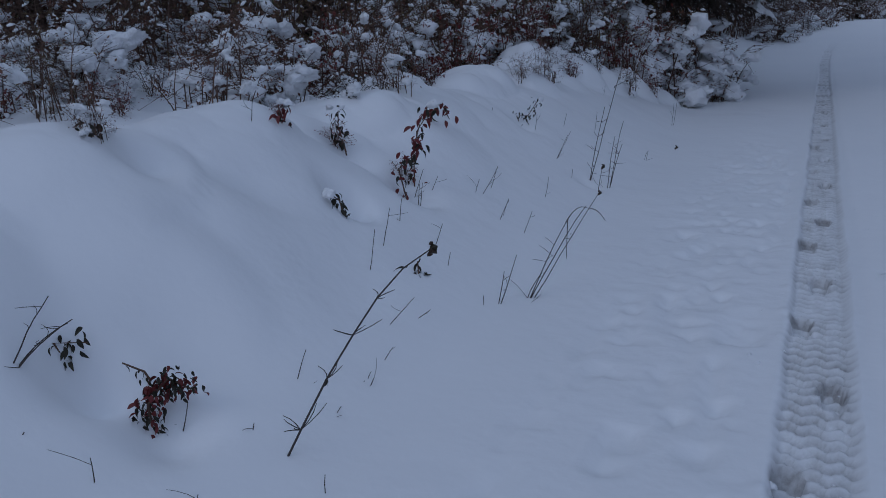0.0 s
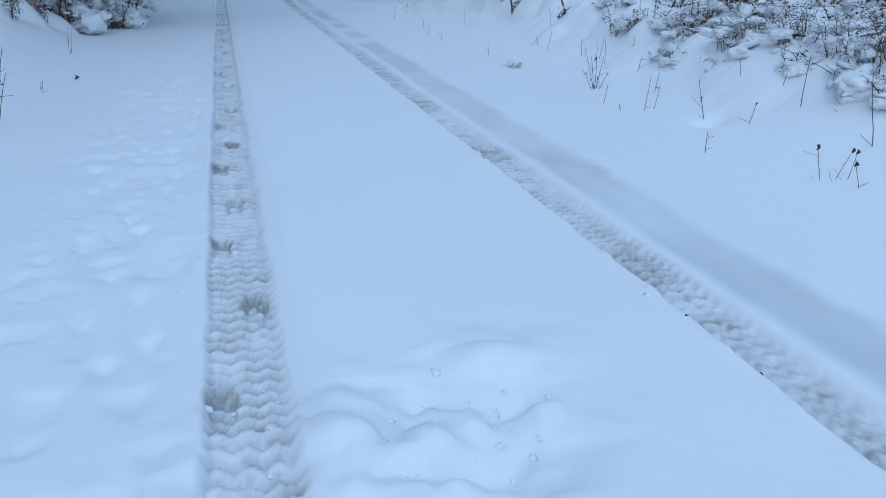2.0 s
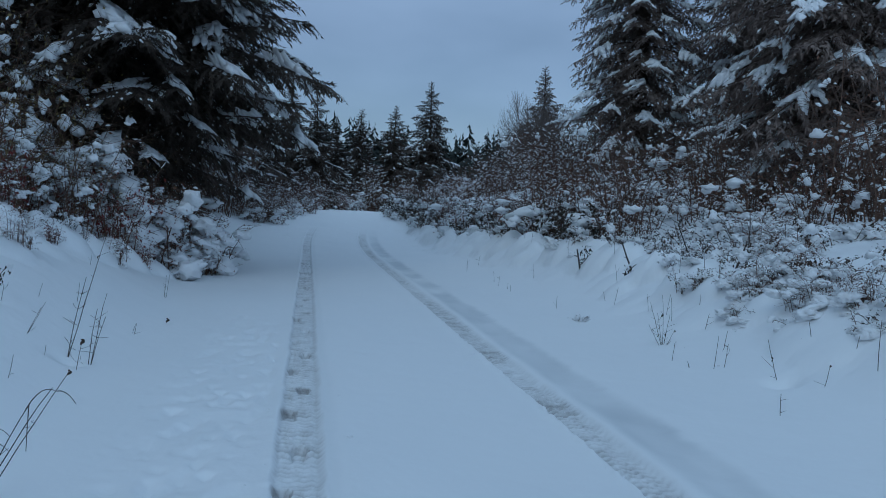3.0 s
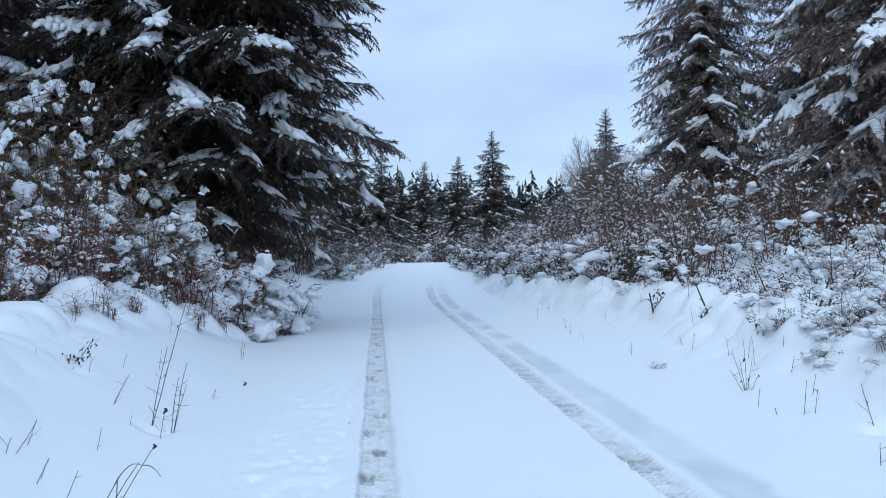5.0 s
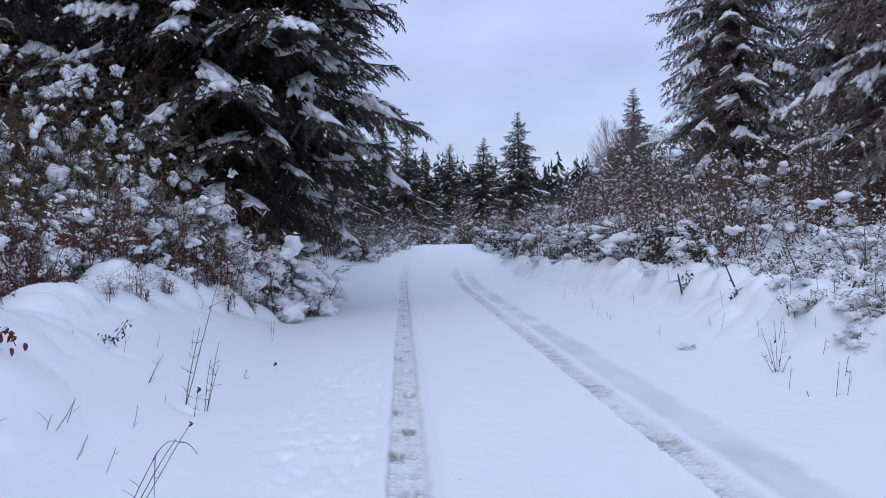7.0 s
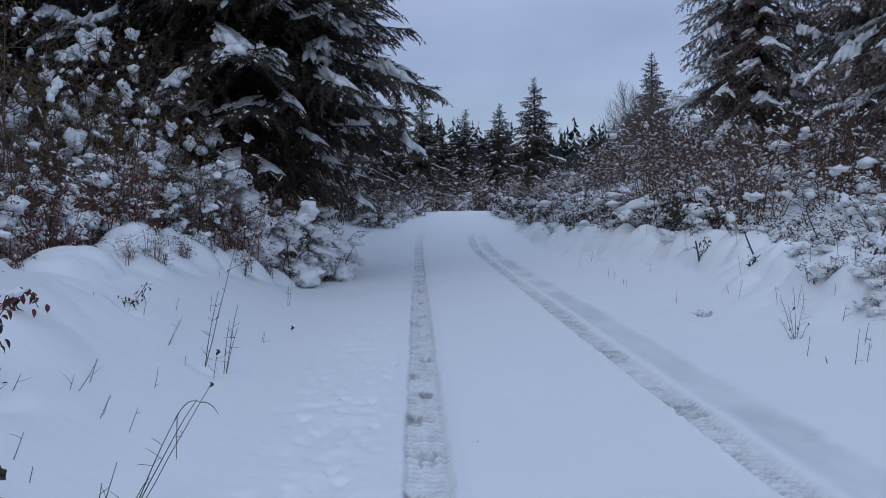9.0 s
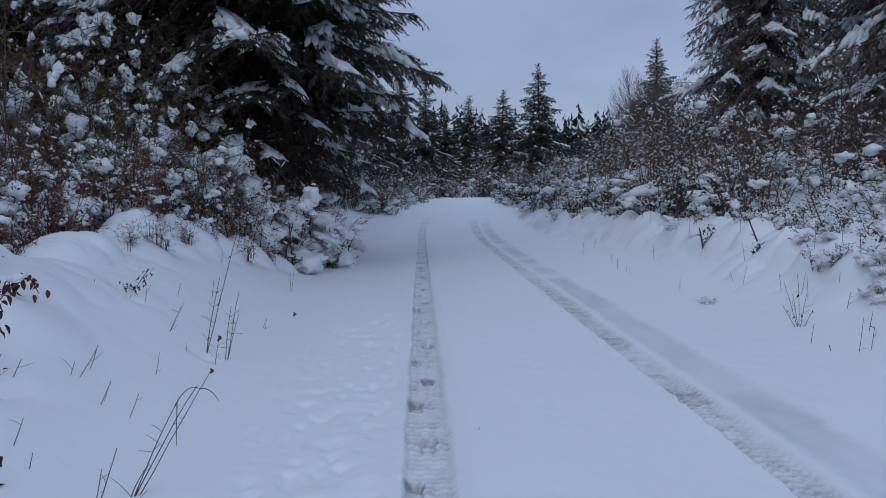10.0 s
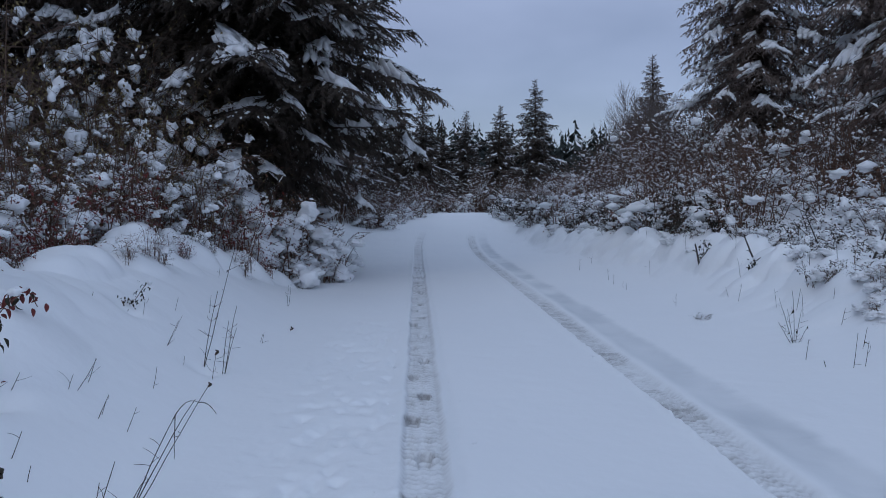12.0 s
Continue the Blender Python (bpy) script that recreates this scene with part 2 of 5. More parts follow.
def land(x, y):
    """The snow's height without the marks of wheels and feet."""
    x, y = np.asarray(x, float), np.asarray(y, float)
    u = np.clip((y - 19) / 20, 0, 1)
    z = 1.15 * u**3 * (u * (u * 6 - 15) + 10)
    near = 1 - step(30, 60, np.abs(y))
    # the bank beside the road, on its left
    high = 0.6 - 0.3 * step(8.5, 14.5, y)
    edge = bank_edge(y)
    left = step(0, 1.85, -x - edge)
    z = z + near * left * high + 0.03 * np.clip(-x - 4, 0, 40) * near
    # the slower rise on its right
    right = step(0, 5.6, x - 2.75 - 0.3 * vnoise(y * 0.25, 0 * y, 9))
    z = z + near * right * 1.3 + 0.035 * np.clip(x - 8, 0, 40) * near
    # pillows of snow over grass and brambles, with a lip along the bank's crest
    deep = -x - edge
    back = 1 - step(4.6, 7.0, y)
    z = z - 0.26 * near * step(2.1, 3.0, deep) * (1 - back)
    z = z + near * back * step(2.0, 4.6, deep) * (0.3 + 0.34 * pillows(x, y, 0.9, 17) + 0.12 * pillows(x, y, 0.4, 19))
    rough = np.maximum(left * (1 - step(2.6, 3.4, deep) * 0.6), 0.9 * step(0.06, 0.4, right)) * near
    z = z + rough * (0.135 + 0.07 * pillows(x, y, 2.1, 11, 2.0) + 0.15 * fbm(x * 0.7 + 3, y * 0.7, 12, 2))
    z = z + 0.27 * pillows(x, y, 0.62, 31, 0.5, on_crest) + 0.09 * pillows(x, y, 0.34, 36, 0.6, on_crest)
    front = x - hump_line(y)
    z = z + near * 0.1 * step(-0.5, 0.5, front) * (y > -5)
    z = z + 0.33 * pillows(x, y, 0.58, 33, 0.5, on_humps) + 0.14 * pillows(x, y, 0.32, 38, 0.6, on_humps)
    for px, py, size, top in DRIFTS:
        z = z + top * np.clip(1 - ((x - px) ** 2 + (y - py) ** 2) / size**2, 0, 1) ** (1.5 if py < 6 else 0.75)
    for px, py, size, deep_by in HOLLOWS:
        z = z - deep_by * np.exp(-((x - px) ** 2 + (y - py) ** 2) / size**2)
    z = z + rough * 0.012 * fbm(x * 2.6, y * 2.6, 43, 2)
    z = z + near * step(0.1, 0.6, deep) * (1 - step(12, 15, y)) * 0.02 * pillows(x, y, 1.1, 51, 2.0)
    z = z + near * step(0.05, 0.25, right) * 0.02 * pillows(x, y, 0.9, 55, 2.0)
    z = z + 0.018 * fbm(x * 0.9, y * 0.9, 41, 2) + 0.004 * fbm(x * 5, y * 5, 45, 2)
    return z


def zat(x, y):
    return float(land(np.array([x]), np.array([y]))[0])


BOOTS = [(-0.02, 2.1), (0.105, 2.76), (-0.017, 3.45), (0.055, 4.1), (-0.015, 4.87), (0.07, 5.5), (-0.01, 6.15), (0.08, 6.8), (-0.02, 7.45),
         (0.07, 8.15), (-0.03, 8.93), (0.08, 9.6), (-0.02, 10.3), (0.07, 11.0), (-0.03, 11.7), (0.08, 12.4), (-0.02, 13.2), (0.08, 14.1)]


def marks(x, y):
    """What wheels, boots and paws pressed into the snow: depth, soil together with the boot prints' painted shade, and
    slush.
    """
    fade = (1 - step(23, 29, y)) * (y > -40)
    wob = 0.012 * vnoise(y * 1.3, 0 * y, 51) + 0.018 * vnoise(y * 6, 0 * y, 52)
    depth, soil, slush = np.zeros_like(x), np.zeros_like(x), np.zeros_like(x)
    for centre, deep, dirty in ((0.048, 0.044, 1.1), (1.832, 0.066, 1.8)):
        s = x - centre
        soft = 0.03 if centre < 1 else 0.07
        inside = step(-0.125 - wob, -0.098 - wob, s) * (1 - step(0.1 + wob - 0.3 * soft, 0.128 + wob + soft, s))
        # zigzag lugs of the tread, clear in stretches
        zig = np.abs(((s + 0.2) / 0.08) % 1.0 - 0.5)
        lug = np.abs((y / 0.072 + 1.0 * zig + 0.25 * vnoise(y * 4, 0 * y, 53)) % 1.0 - 0.5) * 2
        lug = step(0.3, 0.62, lug)
        clear = 0.35 + 0.65 * step(-0.2, 0.15, fbm(x * 2.5, y * 2.1, 55, 2))
        packed = fbm(x * 9, y * 7, 57, 2)
        if centre > 1:
            clear = clear * (0.4 + 0.6 * step(-0.2, 0.1, fbm(x * 0.9, y * 0.8, 56, 2)))
        depth += inside * fade * (deep + 0.008 * packed - 0.022 * lug * clear)
        soil += inside * fade * dirty * ((0.27 if centre < 1 else 0.16 + 0.2 * clear) + 0.6 * (1 - lug) * clear + (0.4 if centre < 1 else 0.5) * clear * np.clip(fbm(x * 3.0, y * 1.9, 58, 3), 0, 1))
        # crumbs thrown up along the edges
        rim = np.exp(-(((np.abs(s) - 0.14) / 0.028) ** 2)) * fade * (s < 0.0 + 0.3 * (soft < 0.05)) * (1 if centre > 1 else 0.5)
        depth -= rim * (0.008 + 0.03 * np.maximum(fbm(x * 11, y * 11, 59, 2), 0))
    # the ledge beside the first track, and the older, drifted track beside the second
    drift = 0.05 * vnoise(y * 0.7, 0 * y, 61) + 0.05 * vnoise(y * 4.2, 0 * y, 62) + 0.035 * vnoise(y * 11, x * 9, 63)
    ledge = step(0.12, 0.16, x) * (1 - step(0.225 + drift * 0.5, 0.3 + drift * 0.5, x)) * fade
    depth += 0.010 * ledge
    slush += 0.10 * ledge
    old = step(1.9, 2.0, x) * (1 - step(2.22 + drift, 2.47 + drift, x)) * fade
    depth += old * (0.024 + 0.014 * step(2.0, 2.2, x))
    slush += (0.36 + 0.5 * fbm(x * 2.2, y * 1.1, 64, 3)) * step(2.02, 2.14, x) * (1 - step(2.34 + drift, 2.46 + drift, x)) * fade
    for bx, by in BOOTS:
        u, v = (x - bx) / 0.052, (y - by) / 0.12
        near = (np.abs(u) < 2) & (np.abs(v) < 2)
        w = 1 - 0.25 * np.exp(-(((v + 0.25) / 0.22) ** 2))
        q = np.sqrt((u / w) ** 2 + v**4)
        depth += near * (1 - step(0.8, 1.02, q)) * 0.05
        # painted shade: darkens the far wall of each print
        soil += near * 1.0 * np.exp(-(((q - 0.84) / 0.17) ** 2)) * step(-0.5, 0.5, v)
    # paw marks beside the track, and the churned snow
    paws = step(-1.0, -0.7, x) * (1 - step(-0.22, -0.1, x)) * (1 - step(7.5, 10, y)) * (y > 0.5)
    depth += paws * (0.065 * np.maximum(fbm(x * 7, y * 2.4, 71, 2) - 0.1, 0) + 0.07 * np.maximum(fbm(x * 16, y * 6, 72, 2) - 0.08, 0))
    paws2 = step(0.35, 0.6, x) * (1 - step(1.2, 1.6, x)) * (1 - step(9, 12, y)) * step(4, 5.5, y)
    depth += paws2 * 0.022 * np.maximum(fbm(x * 4.5, y * 3.2, 73, 2) - 0.1, 0)
    churn = np.exp(-(((x - 0.55 - 0.35 * (y - 1.75)) / 0.36) ** 2) - ((y - 1.75) / 0.45) ** 2)
    churn = np.maximum(churn, 0.8 * np.exp(-(((x - 0.02) / 0.28) ** 2) - ((y - 1.4) / 0.4) ** 2))
    depth += churn * (0.05 + 0.2 * fbm(x * 3.6, y * 3.6, 75, 3) - 0.09 * pillows(x, y, 0.13, 77))
    return depth, np.clip(soil, 0, 1), np.clip(slush, 0, 1)


def spread(stops):
    """Grid lines from (from, step) stops: the step changes evenly from stop to stop."""
    out = [stops[0][0]]
    for (a, da), (b, db) in zip(stops, stops[1:]):
        while out[-1] < b - 1e-6:
            k = min(max((out[-1] - a) / (b - a), 0), 1)
            out.append(min(out[-1] + da + (db - da) * k, b))
    return np.array(out)


def build_ground():
    xs = spread([(-420, 60), (-40, 4), (-12, 0.4), (-4.6, 0.07), (-3.3, 0.036), (-1.2, 0.036), (-0.95, 0.032), (-0.12, 0.03), (-0.1, 0.011), (0.2, 0.011), (0.32, 0.03), (0.9, 0.05), (1.62, 0.03),
                 (1.68, 0.011), (1.98, 0.012), (2.55, 0.04), (4.8, 0.055), (8, 0.16), (14, 0.5), (40, 4), (420, 60)])
    ys = spread([(-300, 60), (-30, 4), (-2, 0.3), (1.0, 0.03), (1.4, 0.0165), (6.0, 0.0165), (7.5, 0.03), (14, 0.06), (30, 0.16), (60, 1.2), (120, 8), (800, 90)])
    gx, gy = np.meshgrid(xs, ys)
    sway = bend(gy) * (1 - step(15, 40, np.abs(gx)))
    z = land(gx, gy)
    depth, soil, slush = marks(gx, gy)
    v = np.stack([gx + sway, gy, z - depth], -1).reshape(-1, 3)
    rows, cols = gx.shape
    i = np.arange(rows * cols).reshape(rows, cols)
    quads = np.stack([i[:-1, :-1], i[:-1, 1:], i[1:, 1:], i[1:, :-1]], -1).reshape(-1, 4)
    me = bpy.data.meshes.new("ground")
    me.vertices.add(len(v))
    me.vertices.foreach_set("co", v.ravel())
    me.loops.add(quads.size)
    me.loops.foreach_set("vertex_index", quads.ravel().astype(np.int32))
    me.polygons.add(len(quads))
    me.polygons.foreach_set("loop_start", np.arange(0, quads.size, 4, dtype=np.int32))
    me.polygons.foreach_set("loop_total", np.full(len(quads), 4, dtype=np.int32))
    me.polygons.foreach_set("use_smooth", np.ones(len(quads), dtype=bool))
    for name, values in (("soil", soil), ("slush", slush)):
        at = me.attributes.new(name, "FLOAT", "POINT")
        at.data.foreach_set("value", values.ravel().astype(np.float32))
    me.update()
    me.materials.append(GROUND)
    return tagged(new("ground", me), "snow-covered lane and banks with tyre tracks and boot prints", "ground", kind="structure")


ground = build_ground()


# ---- mesh soup ----
class Soup:
    """Triangles collected for one mesh."""

    def __init__(self):
        self.v, self.f, self.n = [], [], 0

    def add(self, v, f):
        self.v.append(np.asarray(v, float))
        self.f.append(np.asarray(f, int) + self.n)
        self.n += len(v)

    def put(self, other, m=None):
        v, f = other
        if m is not None:
            m = np.array(m)
            v = v @ m[:3, :3].T + m[:3, 3]
        self.add(v, f)

    def arrays(self):
        if not self.v:
            return np.zeros((0, 3)), np.zeros((0, 3), int)
        return np.concatenate(self.v), np.concatenate(self.f)

    def mesh(self, name, mat, smooth=False):
        v, f = self.arrays()
        me = bpy.data.meshes.new(name)
        me.vertices.add(len(v))
        me.vertices.foreach_set("co", v.ravel())
        me.loops.add(f.size)
        me.loops.foreach_set("vertex_index", f.ravel().astype(np.int32))
        me.polygons.add(len(f))
        me.polygons.foreach_set("loop_start", np.arange(0, f.size, 3, dtype=np.int32))
        me.polygons.foreach_set("loop_total", np.full(len(f), 3, dtype=np.int32))
        me.polygons.foreach_set("use_smooth", np.full(len(f), smooth, dtype=bool))
        me.update()
        me.materials.append(mat)
        return me


def part(name, soup, mat, parent, label="", smooth=False):
    ob = new(name, soup.mesh(name, mat, smooth))
    ob.parent = parent
    return tagged(ob, label)


def thing(name, x, y, z, label, category, group="", turn=0.0):
    ob = new(name)
    ob.empty_display_size = 0.1
    ob.matrix_basis = pose(x, y, z, 0, 0, turn)
    return tagged(ob, label, category, group)


def tube(soup, pts, radii, sides=4):
    pts = np.asarray(pts, float)
    d = np.gradient(pts, axis=0)
    d /= np.linalg.norm(d, axis=1)[:, None] + 1e-9
    ref = np.where(np.abs(d[:, 2:3]) > 0.9, [[1.0, 0, 0]], [[0, 0, 1.0]])
    a = np.cross(d, ref)
    a /= np.linalg.norm(a, axis=1)[:, None] + 1e-9
    b = np.cross(d, a)
    ang = np.arange(sides) * 2 * np.pi / sides
    ring = a[:, None] * np.cos(ang)[None, :, None] + b[:, None] * np.sin(ang)[None, :, None]
    v = (pts[:, None] + ring * np.asarray(radii, float)[:, None, None]).reshape(-1, 3)
    k = len(pts)
    i = np.arange(k - 1)[:, None] * sides + np.arange(sides)[None]
    j = np.arange(k - 1)[:, None] * sides + (np.arange(sides)[None] + 1) % sides
    f = np.concatenate([np.stack([i, j, j + sides], -1).reshape(-1, 3), np.stack([i, j + sides, i + sides], -1).reshape(-1, 3)])
    v = np.concatenate([v, pts[-1:]])
    tip = [[(k - 1) * sides + s, (k - 1) * sides + (s + 1) % sides, k * sides] for s in range(sides)]
    soup.add(v, np.concatenate([f, tip]))


def icosphere(level):
    bm = bmesh.new()
    bmesh.ops.create_icosphere(bm, subdivisions=level, radius=1.0)
    bm.verts.ensure_lookup_table()
    v = np.array([p.co[:] for p in bm.verts])
    f = np.array([[p.index for p in q.verts] for q in bm.faces])
    bm.free()
    return v, f


def lumps(level, count, rough, seed):
    """Snow lumps of radius one, uneven and a little flat beneath."""
    base, f = icosphere(level)
    out = []
    for k in range(count):
        off = Vector((seed + 3.7 * k, 1.3 * k, 0.7 * k))
        r = np.array([1 + rough * noise.noise(Vector(p) * 1.5 + off) + 0.5 * rough * noise.noise(Vector(p) * 3.4 + off) for p in base])
        v = base * r[:, None]
        v[:, 2] = np.where(v[:, 2] < -0.25, -0.25 + (v[:, 2] + 0.25) * 0.7, v[:, 2])
        out.append((v, f))
    return out


def flakes(count, seed):
    """Small tapered snow pieces of eight triangles."""
    gen = np.random.RandomState(seed)
    v = np.array([[1, 0, 0], [0, 1, 0], [-1, 0, 0], [0, -1, 0], [0, 0, 1], [0, 0, -0.6]], float)
    f = np.array([[0, 1, 4], [1, 2, 4], [2, 3, 4], [3, 0, 4], [1, 0, 5], [2, 1, 5], [3, 2, 5], [0, 3, 5]])
    return [(v * gen.uniform(0.65, 1.2, (6, 1)) + gen.normal(0, 0.12, (6, 3)), f) for k in range(count)]


FLAKE = flakes(10, 5)
SMOOTH = lumps(3, 8, 0.68, 23)
CRUMB, LUMP, MOUND = lumps(1, 14, 0.8, 3), lumps(2, 12, 0.85, 11), lumps(3, 10, 0.85, 19)


def blob(soup, rng, c, r, kind=None, flat=0.7, along=None, longer=1.0):
    v, f = rng.choice(kind or CRUMB)
    a = rng.uniform(0, 6.283)
    if along is not None:
        a = math.atan2(along[1], along[0])
        v = v * [longer, 1, 1]
    ca, sa = math.cos(a), math.sin(a)
    if along is None:
        b = rng.gauss(0, 0.45)
        v = np.stack([v[:, 0] * math.cos(b) - v[:, 2] * math.sin(b), v[:, 1], v[:, 0] * math.sin(b) + v[:, 2] * math.cos(b)], -1)
    w = v * [r * rng.uniform(0.8, 1.35), r * rng.uniform(0.65, 1.1), r * flat]
    if along is not None:
        run = math.hypot(along[0], along[1]) + 1e-6
        w = w + np.stack([0 * w[:, 0], 0 * w[:, 0], w[:, 0] * max(-1.5, min(1.5, along[2] / run))], -1)
    soup.add(np.stack([w[:, 0] * ca - w[:, 1] * sa, w[:, 0] * sa + w[:, 1] * ca, w[:, 2]], -1) + c, f)


def leaves(soup, rng, at, size, droop=0.4, fold=0.25, wide=0.5):
    """Leaves of four triangles, folded along their midrib, one at each of the places."""
    at = np.asarray(at, float)
    n = len(at)
    if not n:
        return
    gen = np.random.RandomState(rng.randrange(1 << 30))
    yaw = gen.uniform(0, 6.283, n)
    tilt = gen.normal(-droop, 0.5, n)
    s = size * gen.uniform(0.6, 1.3, n)
    d = np.stack([np.cos(yaw) * np.cos(tilt), np.sin(yaw) * np.cos(tilt), np.sin(tilt)], -1)
    side = np.cross(d, gen.normal(0, 0.5, (n, 3)) + [0, 0, 1])
    side /= np.linalg.norm(side, axis=1)[:, None] + 1e-9
    up = np.cross(side, d)
    S = s[:, None]
    p0, p3 = at, at + d * S
    mid = at + d * S * 0.5 - up * S * fold * 0.3
    l1, r1 = at + d * S * 0.45 + side * S * wide * 0.5 + up * S * fold * 0.2, at + d * S * 0.45 - side * S * wide * 0.5 + up * S * fold * 0.2
    v = np.stack([p0, mid, p3, l1, r1], 1).reshape(-1, 3)
    b = np.arange(n)[:, None, None] * 5
    f = np.array([[0, 1, 3], [1, 2, 3], [0, 4, 1], [1, 4, 2]])[None] + b
    soup.add(v, f.reshape(-1, 3))


# ---- conifers ----
def bough(seed, gap, tuft, node, patch, dust, sprays=(-1, 1), slim=0.2, droop=(0.35, 0.95), lump_kind=None):
    """One bough, three metres long along +x: needles, wood and snow. patch: the share of its length that lies under thick snow; dust: how
    many of its twigs carry some."""
    rng = random.Random(seed)
    gen = np.random.RandomState(seed)
    green, wood, snow = Soup(), Soup(), Soup()
    lump_kind = lump_kind or FLAKE
    sag = rng.uniform(0.10, 0.17)
    t = np.linspace(0, 3, 9)
    axis = np.stack([t, 0.12 * np.sin(t * 1.3 + rng.uniform(0, 6)), 0.2 * t - sag * t * t + 0.016 * t**3], -1)
    tube(wood, axis, np.linspace(0.035, 0.006, 9), 3)
    patches = []
    for k in range(rng.choice([1, 1, 2, 2, 3])):
        a = rng.uniform(0.7, 2.75)
        patches.append((a, a + 3 * patch * rng.uniform(0.5, 1.2), rng.choice([-1, 0, 0, 1])))

    def spot(x):
        return np.array([np.interp(x, t, axis[:, k]) for k in range(3)])

    x = 0.3
    while x < 3.0:
        for side in (-1, 1):
            if rng.random() < 0.1:
                continue
            thick = any(a < x < b and only in (0, side) for a, b, only in patches)
            ln = (0.95 * (1 - x / 3.15) ** 0.75 + 0.16) * rng.uniform(0.6, 1.2)
            ang = side * radians(rng.uniform(34, 66))
            root = spot(x)
            k = max(2, int(ln / node))
            u = np.linspace(0.1, 1, k)
            hang = rng.uniform(*droop)
            p = root + np.stack([np.cos(ang) * u * ln, np.sin(ang) * u * ln, -hang * (u * ln) ** 1.4], -1)
            way = np.gradient(p, axis=0)
            way /= np.linalg.norm(way, axis=1)[:, None] + 1e-9
            for turn_to in sprays:
                d = way + gen.normal(0, 0.4, (k, 3)) + turn_to * 1.0 * np.cross(way, [0, 0, 1.0]) + [0, 0, -0.22]
                d /= np.linalg.norm(d, axis=1)[:, None] + 1e-9
                w = np.cross(d, gen.normal(0, 0.5, (k, 3)) + [0, 0, 1.0])
                w /= np.linalg.norm(w, axis=1)[:, None] + 1e-9
                s = tuft * gen.uniform(0.7, 1.3, (k, 1))
                v = np.stack([p - w * s * slim, p + w * s * slim, p + d * s], 1).reshape(-1, 3)
                green.add(v, np.arange(3 * k).reshape(-1, 3))
            slope = (math.cos(ang), math.sin(ang), -hang * 0.9)
            if thick:
                for q in np.arange(0.12, rng.uniform(0.4, 0.9), 0.11 / max(ln, 0.25)):
                    c = root + np.array([math.cos(ang) * q * ln, math.sin(ang) * q * ln, -hang * (q * ln) ** 1.4 + 0.035])
                    blob(snow, rng, c + [0, 0, rng.uniform(-0.03, 0.03)], (0.115 - 0.06 * q) * rng.uniform(0.6, 1.15), lump_kind, 0.7, slope, rng.uniform(1.1, 1.7))
            elif rng.random() < dust and ln > 0.2:
                for q in range(rng.randint(1, 2)):
                    blob(snow, rng, p[min(k - 1, int(k * rng.uniform(0.2, 0.95)))] + [0, 0, 0.015], rng.uniform(0.014, 0.04), FLAKE, 0.9, slope, rng.uniform(1.0, 1.5))
        x += gap * rng.uniform(0.8, 1.2)
    for a, b, only in patches:
        for x in np.arange(a, min(b, 2.95), 0.13):
            blob(snow, rng, spot(x) + [0, rng.uniform(-0.05, 0.05), 0.04], rng.uniform(0.05, 0.1), CRUMB, 0.8, (1, rng.uniform(-0.3, 0.3), 0.16 - 2 * sag * x + 0.042 * x * x), 1.4)
    return green.arrays(), wood.arrays(), snow.arrays()


FINE = [bough(100 + k, 0.08, 0.088, 0.038, (0.12, 0.2, 0.26, 0.16)[k % 4], 0.3, (-1, 0, 1), 0.15, (0.4, 1.0), CRUMB) for k in range(8)]
DUSTED = [bough(150 + k, 0.115, 0.125, 0.07, (0.2, 0.3)[k % 2], 0.5, (-1, 0, 1), 0.15, (0.4, 1.1), CRUMB) for k in range(6)]
MIDDLING = [bough(180 + k, 0.16, 0.2, 0.11, 0.2, 0.3, (-1, 1), 0.22, (0.5, 1.3)) for k in range(4)]
PLAIN = [bough(200 + k, 0.2, 0.3, 0.16, 0.2, 0.25, (-1, 1), 0.28, (0.4, 1.2)) for k in range(5)]
COARSE = [bough(220 + k, 0.36, 0.55, 0.3, 0.12, 0.1, (-1, 1), 0.32, (0.4, 1.2)) for k in range(4)]


